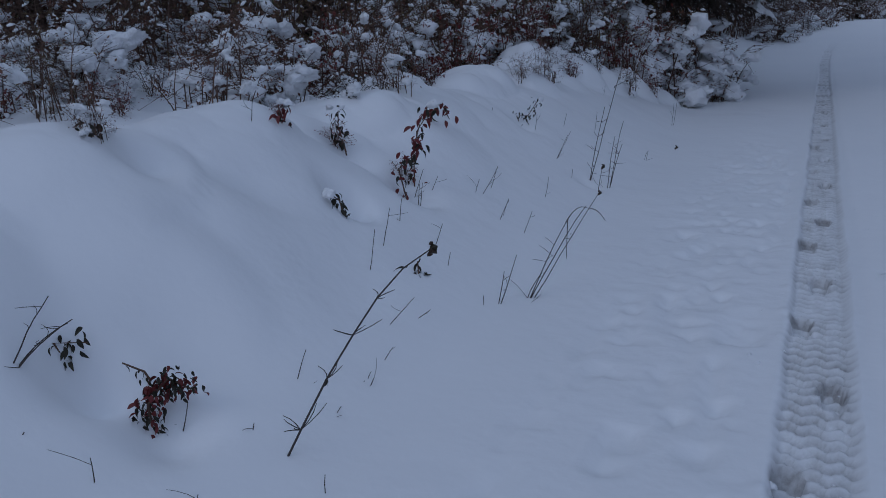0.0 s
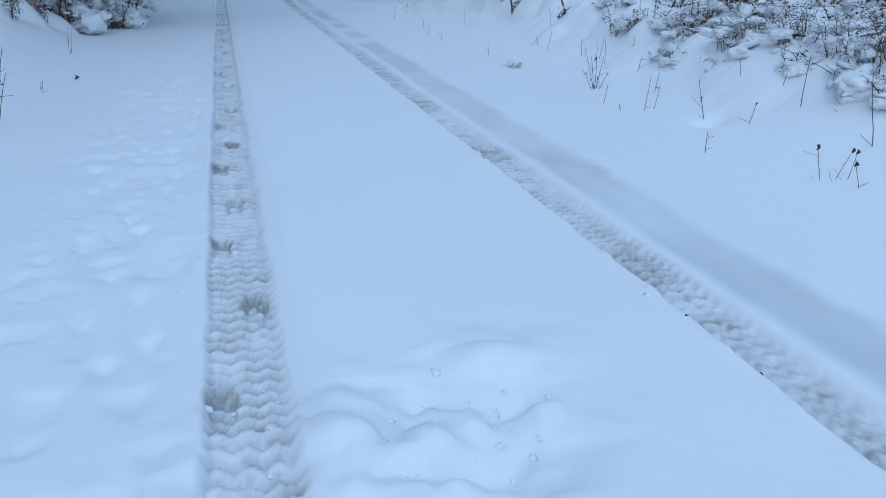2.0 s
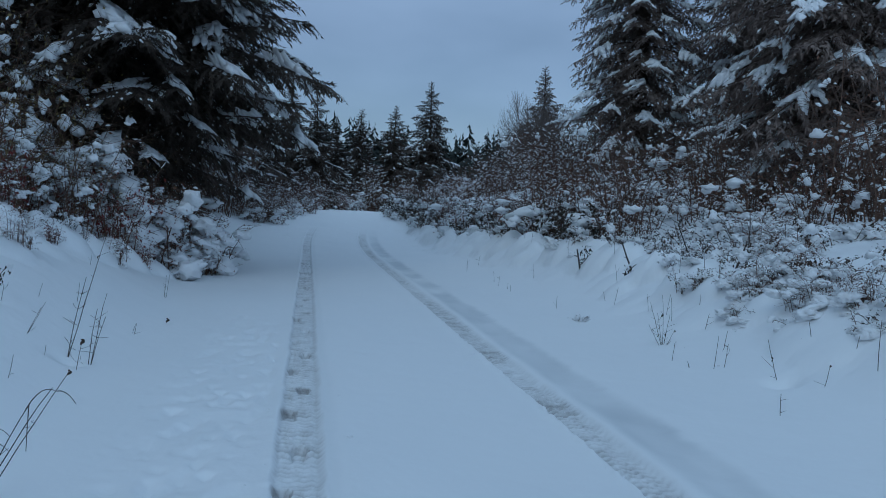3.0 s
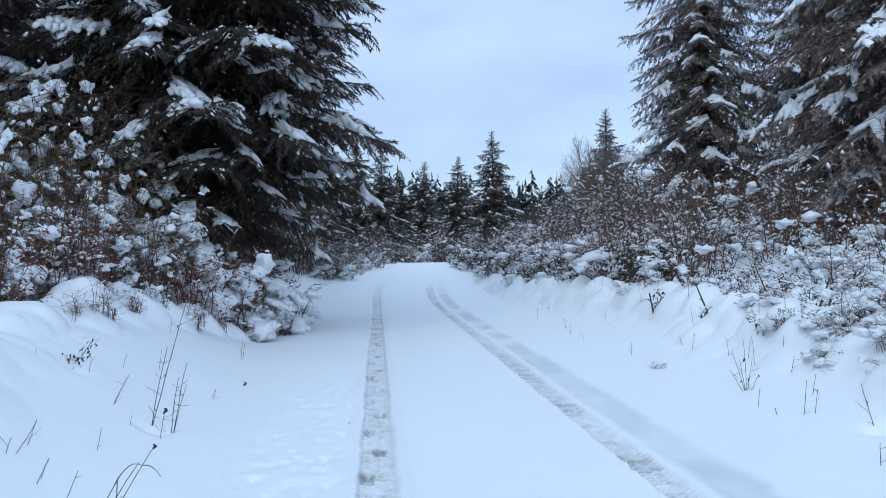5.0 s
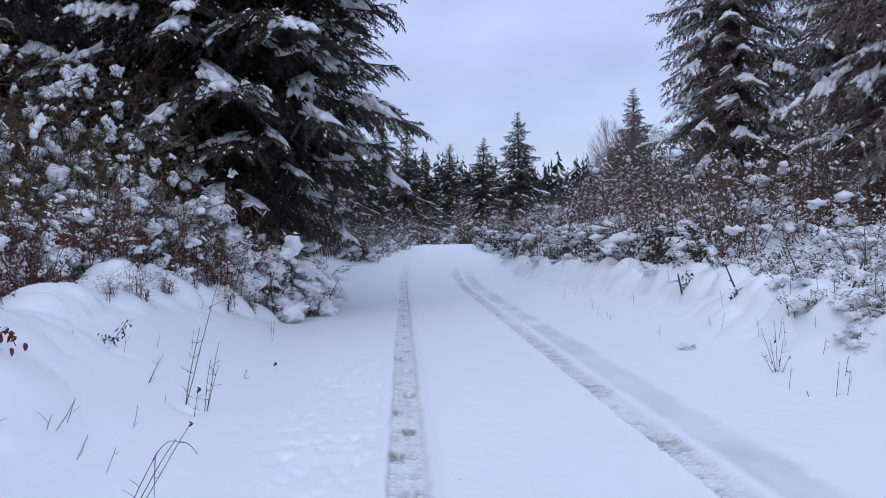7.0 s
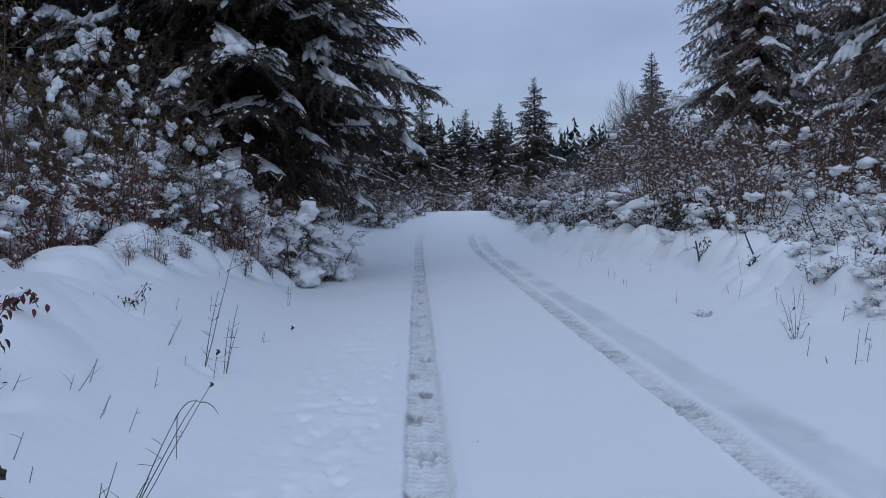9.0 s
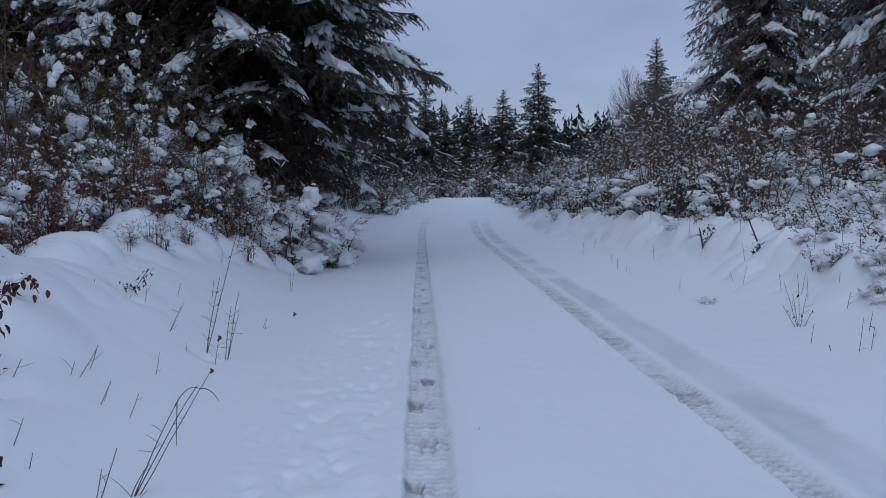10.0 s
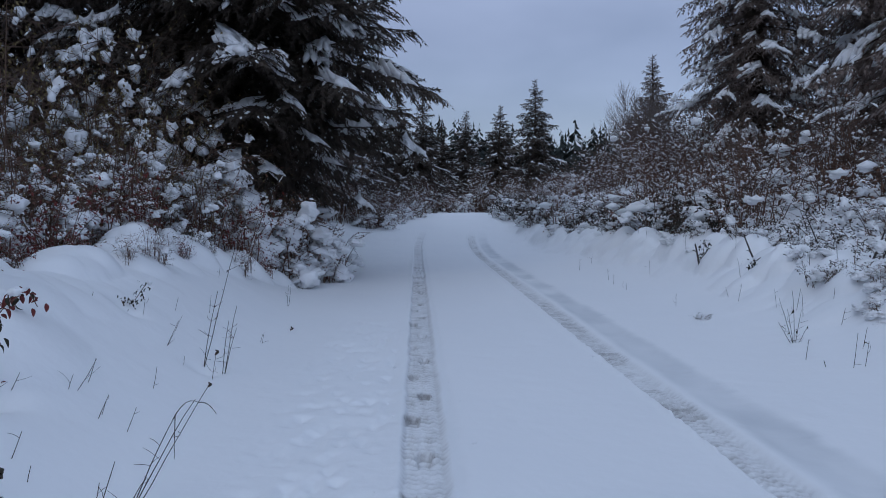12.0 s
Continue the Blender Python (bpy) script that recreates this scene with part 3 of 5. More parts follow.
def conifer(label, x, y, height, radius, seed, boughs, kinds, needle, snowy, low=0.06, group="", power=0.8, widest=0.16, category="conifer", skirt=0.62, short=0.68, tilt=-20):
    rng = random.Random(seed)
    tree = thing("conifer_tree", x, y, zat(x, y) - 0.1, label, category, group)
    trunk, green, wood, snow = Soup(), Soup(), Soup(), Soup()
    t = np.linspace(0, 1, 12)
    lean = [rng.uniform(-0.02, 0.02), rng.uniform(-0.02, 0.02)]
    line = np.stack([lean[0] * height * t**2, lean[1] * height * t**2, height * t], -1)
    tube(trunk, line, 0.017 * height * (1 - t) ** 0.85 + 0.012, 10)
    for k in range(boughs):
        h = low + (0.985 - low) * ((k + rng.random()) / boughs) ** 0.92
        r = radius * ((1 - h) / (1 - widest)) ** power if h > widest else radius * (skirt + (1 - skirt) * h / widest)
        ln = max(0.25, r * rng.uniform(short, 1.12))
        az = k * 2.39996 + rng.uniform(-0.35, 0.35)
        pitch = 32 * h + tilt + rng.uniform(-9, 9) + (12 if h > 0.85 else 0)
        g, w, s = rng.choice(COARSE if h * height > 2.6 + 0.34 * math.hypot(x, y) else kinds)
        m = Matrix.Translation((lean[0] * height * h * h, lean[1] * height * h * h, h * height)) @ Matrix.Rotation(az, 4, "Z") @ Matrix.Rotation(-radians(pitch), 4, "Y") @ Matrix.Rotation(rng.uniform(-0.25, 0.25), 4, "X")
        m = m @ Matrix.Diagonal((ln / 3, ln / 3 * rng.uniform(0.85, 1.15) * (1.25 if ln < 1.2 else 1.0), ln / 3, 1))
        green.put(g, m)
        wood.put(w, m)
        if rng.random() < snowy:
            snow.put(s, m)
    part("trunk", trunk, BARK, tree, smooth=True)
    tagged(part("branchwork", wood, BARK, tree), kind="stuff")
    tagged(part("crown", green, needle, tree), kind="stuff")
    tagged(part("snow_load", snow, SNOW, tree, "white snow lying on the boughs", True), kind="stuff")
    return tree


# ---- shrubs ----
def snow_clot(soup, rng, c, size, count):
    """Lumps of snow run together, hanging down a twig."""
    a, p = rng.uniform(0, 6.283), np.array(c, float)
    for k in range(count):
        r = size * rng.uniform(0.35, 1.1)
        blob(soup, rng, p, r, LUMP if r > 0.05 else CRUMB, rng.uniform(0.7, 1.2))
        a += rng.uniform(-0.9, 0.9)
        p = p + 0.8 * r * np.array([math.cos(a), math.sin(a), rng.uniform(-1.1, 0.1)])


def shrub(name, label, category, height, spread_to, stems, side, leaf, leaf_mat, leaf_size, crumbs, clots, seed, arch=0.5, thick=0.010, mounds=0, clot_size=0.045, mound_size=0.16, lined=0.5, light=False, mound_flat=(0.6, 0.95), even=False):
    """A snow-laden shrub round the origin: stems with side shoots, leaves along them and snow caught in the forks."""
    rng = random.Random(seed)
    bush = thing(name, 0, 0, 0, label, category)
    wood, foliage, snow = Soup(), Soup(), Soup()
    spots, runs = [], []
    for k in range(stems):
        az = rng.uniform(0, 6.283)
        h = height * rng.uniform(0.45, 1.08)
        reach = spread_to * rng.uniform(0.25, 1.0)
        t = np.linspace(0, 1, 6)
        bow = arch * rng.uniform(0.4, 1.3)
        wig = rng.uniform(0, 6.283)
        rise = h * (t * (1 + bow) - bow * t**2.4)
        root = [rng.uniform(-0.45, 0.45) * spread_to, rng.uniform(-0.45, 0.45) * spread_to]
        p = np.stack([root[0] + math.cos(az) * reach * t**1.3 + 0.04 * np.sin(5 * t + wig), root[1] + math.sin(az) * reach * t**1.3 + 0.04 * np.cos(4 * t + wig), rise - 0.1], -1)
        tube(wood, p, thick * (1.15 - t), 3)
        spots += [p[i] * (1 - f) + p[i + 1] * f for i in range(1, 5) for f in (0.2, 0.7)]
        runs += [(p[i], p[i + 1]) for i in range(2, 5)]
        for j in range(side):
            u = rng.uniform(0.12, 0.97)
            c = np.array([np.interp(u, t, p[:, q]) for q in range(3)])
            a2, l2 = rng.uniform(0, 6.283), height * rng.uniform(0.12, 0.34)
            v = np.linspace(0, 1, 3)
            lift = rng.uniform(-0.3, 0.9)
            q = c + np.stack([math.cos(a2) * l2 * v, math.sin(a2) * l2 * v, l2 * (lift * v - 0.3 * v * v)], -1)
            tube(wood, q[[0, 2]], thick * 0.42 * np.array([1.1, 0.3]), 3)
            spots += [q[1], q[2], 0.5 * (q[1] + q[2])]
            runs.append((q[0], q[1]))
            runs.append((q[1], q[2]))
    spots = np.array(spots)
    gen = np.random.RandomState(seed)
    if leaf:
        leaves(foliage, rng, spots[gen.randint(0, len(spots), leaf)] + gen.normal(0, 0.035, (leaf, 3)) + [0, 0, 0.02], leaf_size)
    for c in spots[gen.randint(0, len(spots), crumbs)]:
        blob(snow, rng, c + gen.normal(0, 0.012, 3), 0.012 + 0.03 * rng.random() ** 2, FLAKE, rng.uniform(0.7, 1.2))
    for a, b in runs:
        if rng.random() < lined:
            d, r = b - a, rng.uniform(0.011, 0.03) * (1.4 if light else 1.0)
            blob(snow, rng, 0.5 * (a + b) + [0, 0, r * 0.6], r, FLAKE if light else CRUMB, 0.8, d, min(1.7, 0.5 * np.linalg.norm(d[:2]) / r * rng.uniform(0.4, 0.9)))
    for c in spots[gen.randint(0, len(spots), clots)]:
        snow_clot(snow, rng, c, clot_size * rng.choice([0.5, 0.7, 0.9, 1.1, 1.5]), rng.randint(2, 5))
    tagged(part("branchwork", wood, TWIG, bush), kind="stuff")
    if leaf:
        tagged(part("foliage", foliage, leaf_mat, bush), kind="stuff")
    tagged(part("snow_load", snow, SNOW, bush, "white snow caught in the twigs", True), kind="stuff")
    for c in spots[gen.randint(0, len(spots), mounds)]:
        heap = Soup()
        big = SMOOTH if even else LUMP if light else MOUND
        p, r = c * [0.9, 0.9, 0.85], mound_size * rng.uniform(0.5, 1.2)
        blob(heap, rng, p, r, big, rng.uniform(*mound_flat), (math.cos(c[0] * 9), math.sin(c[0] * 9), rng.uniform(-0.45, 0.0)), rng.uniform(0.9, 1.3))
        for q in range(rng.randint(1, 3)):
            a = rng.uniform(0, 6.283)
            p = p + r * np.array([0.75 * math.cos(a), 0.75 * math.sin(a), rng.uniform(-0.75, 0.1)])
            r *= rng.uniform(0.7, 0.95) if even else rng.uniform(0.6, 0.85)
            blob(heap, rng, p, r, SMOOTH if even else LUMP, rng.uniform(0.8, 1.15) * min(1.0, mound_flat[1] * 1.1))
        part("snow_cap", heap, SNOW, bush, "rounded heap of snow", True)
    return bush


def stock(count, seed, *a, **k):
    return [shrub(*a, seed + n, **k) for n in range(count)]


OLIVE_TALK = ("shrub", "tall leafy shrub with yellow-olive leaves under clinging snow", "shrub")
RUST_TALK = ("shrub", "snow-dusted shrub with rust-brown autumn leaves", "shrub")
BRAMBLE_TALK = ("bramble", "low bramble with dark leaves half buried in snow", "bramble")
TWIG_TALK = ("shrub", "bare brown twiggy shrub dusted with snow", "shrub")
LADEN_TALK = ("shrub", "shrub bowed down under thick heaps of snow", "shrub")
OLIVE = stock(4, 300, *OLIVE_TALK, 2.15, 0.75, 18, 7, 780, LEAF_OLIVE, 0.044, 6, 24, lined=0.12, clot_size=0.062)
RUST = stock(4, 310, *RUST_TALK, 1.5, 0.7, 18, 7, 680, LEAF_RUST, 0.048, 6, 14, mounds=3, lined=0.14, clot_size=0.058, mound_size=0.14, even=True, mound_flat=(0.45, 0.8))
BRAMBLE = stock(4, 320, *BRAMBLE_TALK, 0.75, 0.8, 18, 6, 420, LEAF_DARK, 0.066, 10, 14, arch=0.9, mounds=7, clot_size=0.06, lined=0.2, mound_size=0.17)
TWIGGY = stock(3, 330, *TWIG_TALK, 2.3, 0.85, 28, 10, 330, LEAF_RUST, 0.042, 12, 14, lined=0.2)
LADEN = stock(4, 340, *LADEN_TALK, 1.25, 0.75, 22, 8, 330, LEAF_RUST, 0.05, 14, 16, arch=0.9, mounds=11, clot_size=0.05, mound_size=0.16, lined=0.3, even=True, mound_flat=(0.4, 0.75))
RED = stock(3, 350, "shrub", "small shrub with dark red leaves in the snow", "shrub", 1.1, 0.5, 16, 6, 420, LEAF_RED, 0.06, 20, 9, lined=0.12)
BRAMBLE_FAR = stock(3, 355, *BRAMBLE_TALK, 0.85, 0.85, 14, 5, 480, LEAF_DARK, 0.085, 6, 10, arch=0.9, mounds=4, clot_size=0.055, lined=0.25, mound_size=0.17, light=True, mound_flat=(0.35, 0.65))
OLIVE_FAR = stock(2, 360, *OLIVE_TALK, 2.15, 0.8, 12, 5, 300, LEAF_OLIVE, 0.07, 14, 16, thick=0.012, clot_size=0.05, light=True, lined=0.3)
RUST_FAR = stock(3, 365, *RUST_TALK, 1.6, 0.75, 12, 6, 320, LEAF_RUST, 0.066, 14, 12, thick=0.011, clot_size=0.05, light=True, lined=0.3)
TWIG_FAR = stock(3, 370, *TWIG_TALK, 2.4, 0.9, 26, 9, 280, LEAF_RUST, 0.055, 12, 8, thick=0.011, clot_size=0.045, light=True, lined=0.3)
LADEN_FAR = stock(2, 375, *LADEN_TALK, 1.25, 0.8, 12, 5, 220, LEAF_RUST, 0.07, 14, 12, arch=0.9, thick=0.011, clot_size=0.055, mounds=6, light=True, lined=0.35, mound_flat=(0.35, 0.65), mound_size=0.15)
BURIED = stock(3, 390, "bramble", "bramble pressed flat under smooth mounds of snow", "bramble", 0.42, 0.6, 14, 3, 150, LEAF_DARK, 0.045, 6, 3, arch=1.2, mounds=7, clot_size=0.05, lined=0.15, mound_size=0.24, mound_flat=(0.3, 0.55), even=True)
HEAPED = stock(3, 380, *LADEN_TALK, 1.25, 0.8, 26, 10, 620, LEAF_RUST, 0.05, 20, 16, arch=0.9, mounds=16, clot_size=0.07, mound_size=0.21, lined=0.25, even=True, mound_flat=(0.45, 0.85))
STOCK = HEAPED + BURIED + BRAMBLE_FAR + OLIVE + RUST + BRAMBLE + TWIGGY + LADEN + RED + OLIVE_FAR + RUST_FAR + TWIG_FAR + LADEN_FAR
used = set()
DISTANT = {}
pick = random.Random(7)


def plant(kind, x, y, size=1.0, sink=0.0, group="", tall=1.0):
    if math.hypot(x, y) > 13.5:
        kind = {id(OLIVE): OLIVE_FAR, id(RUST): RUST_FAR, id(TWIGGY): TWIG_FAR, id(LADEN): LADEN_FAR, id(BRAMBLE): BRAMBLE_FAR}.get(id(kind), kind)
    src = pick.choice(kind)
    if math.hypot(x, y) > 30:
        m = np.array(pose(x, y, zat(x, y) - sink, 0, 0, pick.uniform(0, 360)) @ Matrix.Diagonal((size, size, size * tall, 1)))
        for ob in src.children:
            v = np.empty(3 * len(ob.data.vertices))
            ob.data.vertices.foreach_get("co", v)
            f = np.empty(len(ob.data.loops), dtype=np.int32)
            ob.data.loops.foreach_get("vertex_index", f)
            kept = "snow_load" if ob.name.startswith("snow") else ob.name.split(".")[0]
            DISTANT.setdefault((kept, ob.data.materials[0].name), Soup()).put((v.reshape(-1, 3), f.reshape(-1, 3)), m)
        return None
    if src not in used:
        used.add(src)
        ob = src
        ob.matrix_basis = pose(x, y, zat(x, y) - sink, 0, 0, pick.uniform(0, 360)) @ Matrix.Diagonal((size, size, size * tall, 1))
    else:
        keep = src.scale.copy()
        ob = copy_thing(src, pose(x, y, zat(x, y) - sink, 0, 0, pick.uniform(0, 360)) @ Matrix.Diagonal((size / keep[0], size / keep[1], size * tall / keep[2], 1)))
    if group:
        ob["group"] = group
    return ob


# ---- the thicket on the left bank ----
LEFT, RIGHT, END = "shrubs on the left bank", "shrubs on the right slope", "shrubs at the end of the lane"


def left_front(y):
    return -3.35 + 0.95 * float(step(7.5, 13.5, np.array(y))) + 0.25 * math.sin(y * 1.7)


def right_front(y):
    return float(hump_line(y)) + 0.35 + 0.2 * math.sin(y * 1.3)


y = -0.6
while y < 6.2:
    for off in (0.5, 1.1, 1.8, 2.5):
        kind = pick.choice([LADEN, HEAPED, RUST, RED, LADEN] if off < 1.5 else [LADEN, RUST, HEAPED, OLIVE])
        plant(kind, left_front(y) - off + pick.uniform(-0.3, 0.3), y + pick.uniform(-0.3, 0.3), pick.uniform(0.42, 0.62) + 0.08 * off, 0.12, LEFT)
    y += 0.85
y = 6.2
while y < 15:
    plant(pick.choice([RUST, RED, RUST, OLIVE, OLIVE]), left_front(y) - pick.uniform(0.2, 0.9), y + pick.uniform(-0.3, 0.3), pick.uniform(0.65, 1.0), 0.1, LEFT)
    y += 0.62
for row, (off, size) in enumerate(((1.35, 0.95), (2.2, 1.05), (3.3, 1.25), (4.8, 1.45))):
    y = (-0.5 if row > 1 else 6.4) + 0.3 * row
    while y < 17:
        kind = pick.choice([OLIVE, OLIVE, OLIVE, RUST, TWIGGY] if row else [OLIVE, RUST, LADEN, TWIGGY])
        plant(kind, left_front(y) - off + pick.uniform(-0.45, 0.45), y + pick.uniform(-0.4, 0.4), size * pick.uniform(0.75, 1.15), 0.1, LEFT, 1.55 if row and kind is OLIVE and y > 6 else 1.0)
        y += 0.85 + 0.16 * row
for k in range(64):
    y = pick.uniform(16, 40)
    x = -2.7 - abs(pick.gauss(0, 2.2))
    plant(pick.choice([OLIVE, RUST, LADEN, TWIGGY, RUST]), x + 0.3 * float(bend(np.array(y))), y, pick.uniform(0.7, 1.15), 0.1, LEFT)
CREST = ((-2.80, 2.19, 0.20, RUST), (-3.80, 3.20, 0.26, RED), (-4.55, 4.27, 0.28, RUST), (-4.61, 4.74, 0.35, RUST), (-4.09, 4.50, 0.30, RUST), (-2.73, 3.37, 0.14, RED), (-2.74, 3.92, 0.20, RED), (-6.89, 9.43, 0.30, OLIVE), (-3.86, 2.81, 0.35, OLIVE), (-4.72, 3.35, 0.30, RUST), (-2.98, 5.14, 0.35, RUST), (-2.37, 4.11, 0.16, RED), (-2.90, 9.56, 0.30, RED), (-2.91, 7.71, 0.22, RUST), (-2.74, 10.23, 0.20, RUST))
# the big bush bowed over the road's edge
for dx, dy, s, kind in ((-2.2, 13.1, 1.1, HEAPED), (-2.9, 12.9, 1.3, HEAPED), (-1.75, 13.9, 0.9, HEAPED), (-3.6, 12.4, 1.35, HEAPED), (-2.3, 14.6, 1.3, LADEN), (-4.2, 11.9, 1.2, HEAPED), (-1.55, 15.0, 0.8, LADEN)):
    plant(kind, dx, dy, s, 0.08, LEFT)
for x, y, size in ((-2.6, 12.9, 0.8), (-3.1, 12.3, 0.7), (-3.4, 11.6, 0.8), (-3.5, 12.3, 1.1), (-3.7, 11.8, 1.0), (-3.9, 10.6, 0.95)):
    plant(RED, x, y, size, 0.05, LEFT)
# small growth that pushes through the snow before the thickets
y = 4.6
while y < 15:
    plant(pick.choice([RUST, RED, BRAMBLE]), left_front(y) + pick.uniform(-0.1, 0.4), y, pick.uniform(0.26, 0.4), 0.08, LEFT)
    y += 0.9
y = 7.4
while y < 34:
    plant(pick.choice([BURIED, BRAMBLE, BRAMBLE]), right_front(y) + pick.uniform(-0.1, 0.4), y, pick.uniform(0.3, 0.52) * (0.8 + 0.012 * y), 0.08, RIGHT)
    y += 0.42 + 0.008 * y
# seedlings with brown leaves along the bank's crest
for x, y, size, kind in CREST:
    plant(kind, x, y, size, 0.04, LEFT)
# tall snowy shrubs before the fir, and bowed ones at the bank's crest
for x, y, size, tall in ((-4.9, 11.8, 1.25, 1.35), (-4.2, 11.4, 1.15, 1.3), (-4.5, 12.3, 1.3, 1.4), (-3.9, 12.1, 1.05, 1.25), (-5.4, 12.0, 1.3, 1.3), (-4.7, 10.9, 1.1, 1.3)):
    plant(OLIVE, x, y, size, 0.05, LEFT, tall)
for x, y, size in ((-4.3, 7.9, 1.0), (-4.0, 8.4, 0.9), (-4.8, 7.6, 1.1)):
    plant(LADEN, x, y, size, 0.05, LEFT)

# ---- the slope on the right ----
y = 3.5
while y < 36:
    plant(pick.choice([BRAMBLE, BRAMBLE, BRAMBLE, LADEN]), right_front(y) + pick.uniform(0.3, 0.9), y, pick.uniform(0.85, 1.2) * (0.55 + 0.45 * float(step(7, 14, np.array(y)))), 0.2, RIGHT)
    y += 0.75 + 0.01 * y
for row, (off, size) in enumerate(((1.1, 1.0), (2.1, 1.1), (3.2, 1.2), (4.8, 1.35), (6.6, 1.5), (9.0, 1.6))):
    y = 3.0 + 0.4 * row if row < 5 else 16.0
    while y < 44:
        kind = pick.choice([[BRAMBLE, TWIGGY, LADEN], [BRAMBLE, LADEN, LADEN, RUST], [RUST, TWIGGY, LADEN, LADEN], [TWIGGY, TWIGGY, RUST], [TWIGGY, OLIVE, RUST]][min(row, 4)])
        plant(kind, right_front(y) + off + pick.uniform(-0.5, 0.5), y + pick.uniform(-0.5, 0.5), size * pick.uniform(0.75, 1.15) * (1 - 0.3 * float(step(18, 30, np.array(y)))) * (0.6 if row > 2 and y < 16 else 1.0) * (0.65 + 0.35 * float(step(7, 13, np.array(y))) if row < 2 else 1.0), 0.25, RIGHT)
        y += 1.05 + 0.17 * row + 0.012 * y
for k in range(12):
    plant(TWIGGY, pick.uniform(9.5, 15), pick.uniform(25, 40), pick.uniform(1.2, 1.6), 0.3, RIGHT)
for k in range(34):
    plant(pick.choice([RUST, TWIGGY, LADEN, OLIVE]), pick.uniform(-9, 6), pick.uniform(41, 49), pick.uniform(0.7, 1.2), 0.1, END)
# snowy growth that closes the lane where it bends away
for k in range(60):
    y = pick.uniform(28.5, 42)
    plant(pick.choice([RUST, LADEN, TWIGGY, LADEN]), float(bend(np.array(y))) - 0.9 - abs(pick.gauss(0, 1.6)), y, pick.uniform(0.5, 0.85), 0.1, END)
for k in range(26):
    plant(pick.choice([RUST, LADEN, TWIGGY]), pick.uniform(-2.5, 6.5), pick.uniform(44, 49), pick.uniform(0.7, 1.1), 0.1, END)
for b in STOCK:
    if b not in used and b not in BURIED:
        for o in (*b.children_recursive, b):
            bpy.data.objects.remove(o)

thicket = thing("far_thicket", 0, 0, 0, "brown snowy undergrowth far along the lane", "undergrowth")
tagged(thicket, kind="stuff")
for (kept, mat_name), soup in DISTANT.items():
    tagged(part(kept, soup, bpy.data.materials[mat_name], thicket, smooth=kept == "snow_load"), kind="stuff")

# ---- conifers ----
conifer("tall dark fir with drooping boughs and patches of snow", -3.2, 14.8, 18.0, 3.5, 501, 470, FINE, NEEDLE, 1.0, 0.1, power=0.45, widest=0.2, skirt=0.3, short=0.8, tilt=-9)
for x, y, h, r, seed, s, kinds in ((-8.2, 15.5, 17, 3.6, 502, 0.7, DUSTED), (-11.5, 9.5, 16, 3.6, 503, 0.7, MIDDLING), (-6.2, 21.0, 18, 3.4, 504, 0.7, MIDDLING)):
    conifer("dark fir standing behind the snowy shrubs", x, y, h, r, seed, 230, kinds, NEEDLE_BROWN, s, 0.08, "firs on the left")
for x, y, h, r, seed, s in ((11.3, 25.5, 23, 3.2, 511, 1.0), (14.8, 22.5, 22, 3.9, 512, 1.0), (18.5, 25.0, 21, 3.8, 513, 1.0), (11.4, 14.8, 17, 3.6, 514, 0.6)):
    conifer("tall fir with snow along its boughs", x, y, h, r, seed, 290, DUSTED, NEEDLE_BROWN, s, 0.09, "firs on the right")
firs = [conifer("slim fir with a snow-dusted crown", 8.6, 55.0, 9.6, 3.1, 521, 150, PLAIN, NEEDLE, 0.9, 0.08, "firs far along the lane", short=0.45),
        conifer("dark fir dusted with snow", 14.0, 45.0, 8.6, 2.5, 522, 150, PLAIN, NEEDLE_BROWN, 0.9, 0.06, "firs far along the lane", short=0.45),
        conifer("dark fir dusted with snow", 3.7, 60.0, 8.0, 2.6, 523, 150, PLAIN, NEEDLE, 0.9, 0.04, "firs far along the lane", short=0.45)]
grove = random.Random(31)


def repeat_fir(src, x, y, size):
    copy_thing(src, pose(x, y, zat(x, y) - 0.15, 0, 0, grove.uniform(0, 360)) @ Matrix.Diagonal((size * grove.uniform(0.9, 1.15), size * grove.uniform(0.9, 1.15), size, 1)))


for x, y, s in ((6.2, 58, 0.86), (0.4, 42, 0.68), (-1.0, 44, 0.75), (1.6, 48, 0.62), (-2.6, 38, 0.78), (-4.0, 33, 0.95), (5.0, 66, 0.75), (2.0, 64, 0.8), (-7.5, 30, 1.3), (-5.5, 26, 1.2),
                (9.8, 62, 0.6), (7.4, 64, 0.72), (17, 40, 1.0), (20, 33, 1.5), (22, 18, 1.7), (22, 11, 1.8), (-13, 5, 1.7), (-11.5, 14, 1.7), (-10, 20, 1.8),
                (-11.5, 1.5, 1.6), (-12, -4, 1.7)):
    repeat_fir(grove.choice(firs), x, y, s)


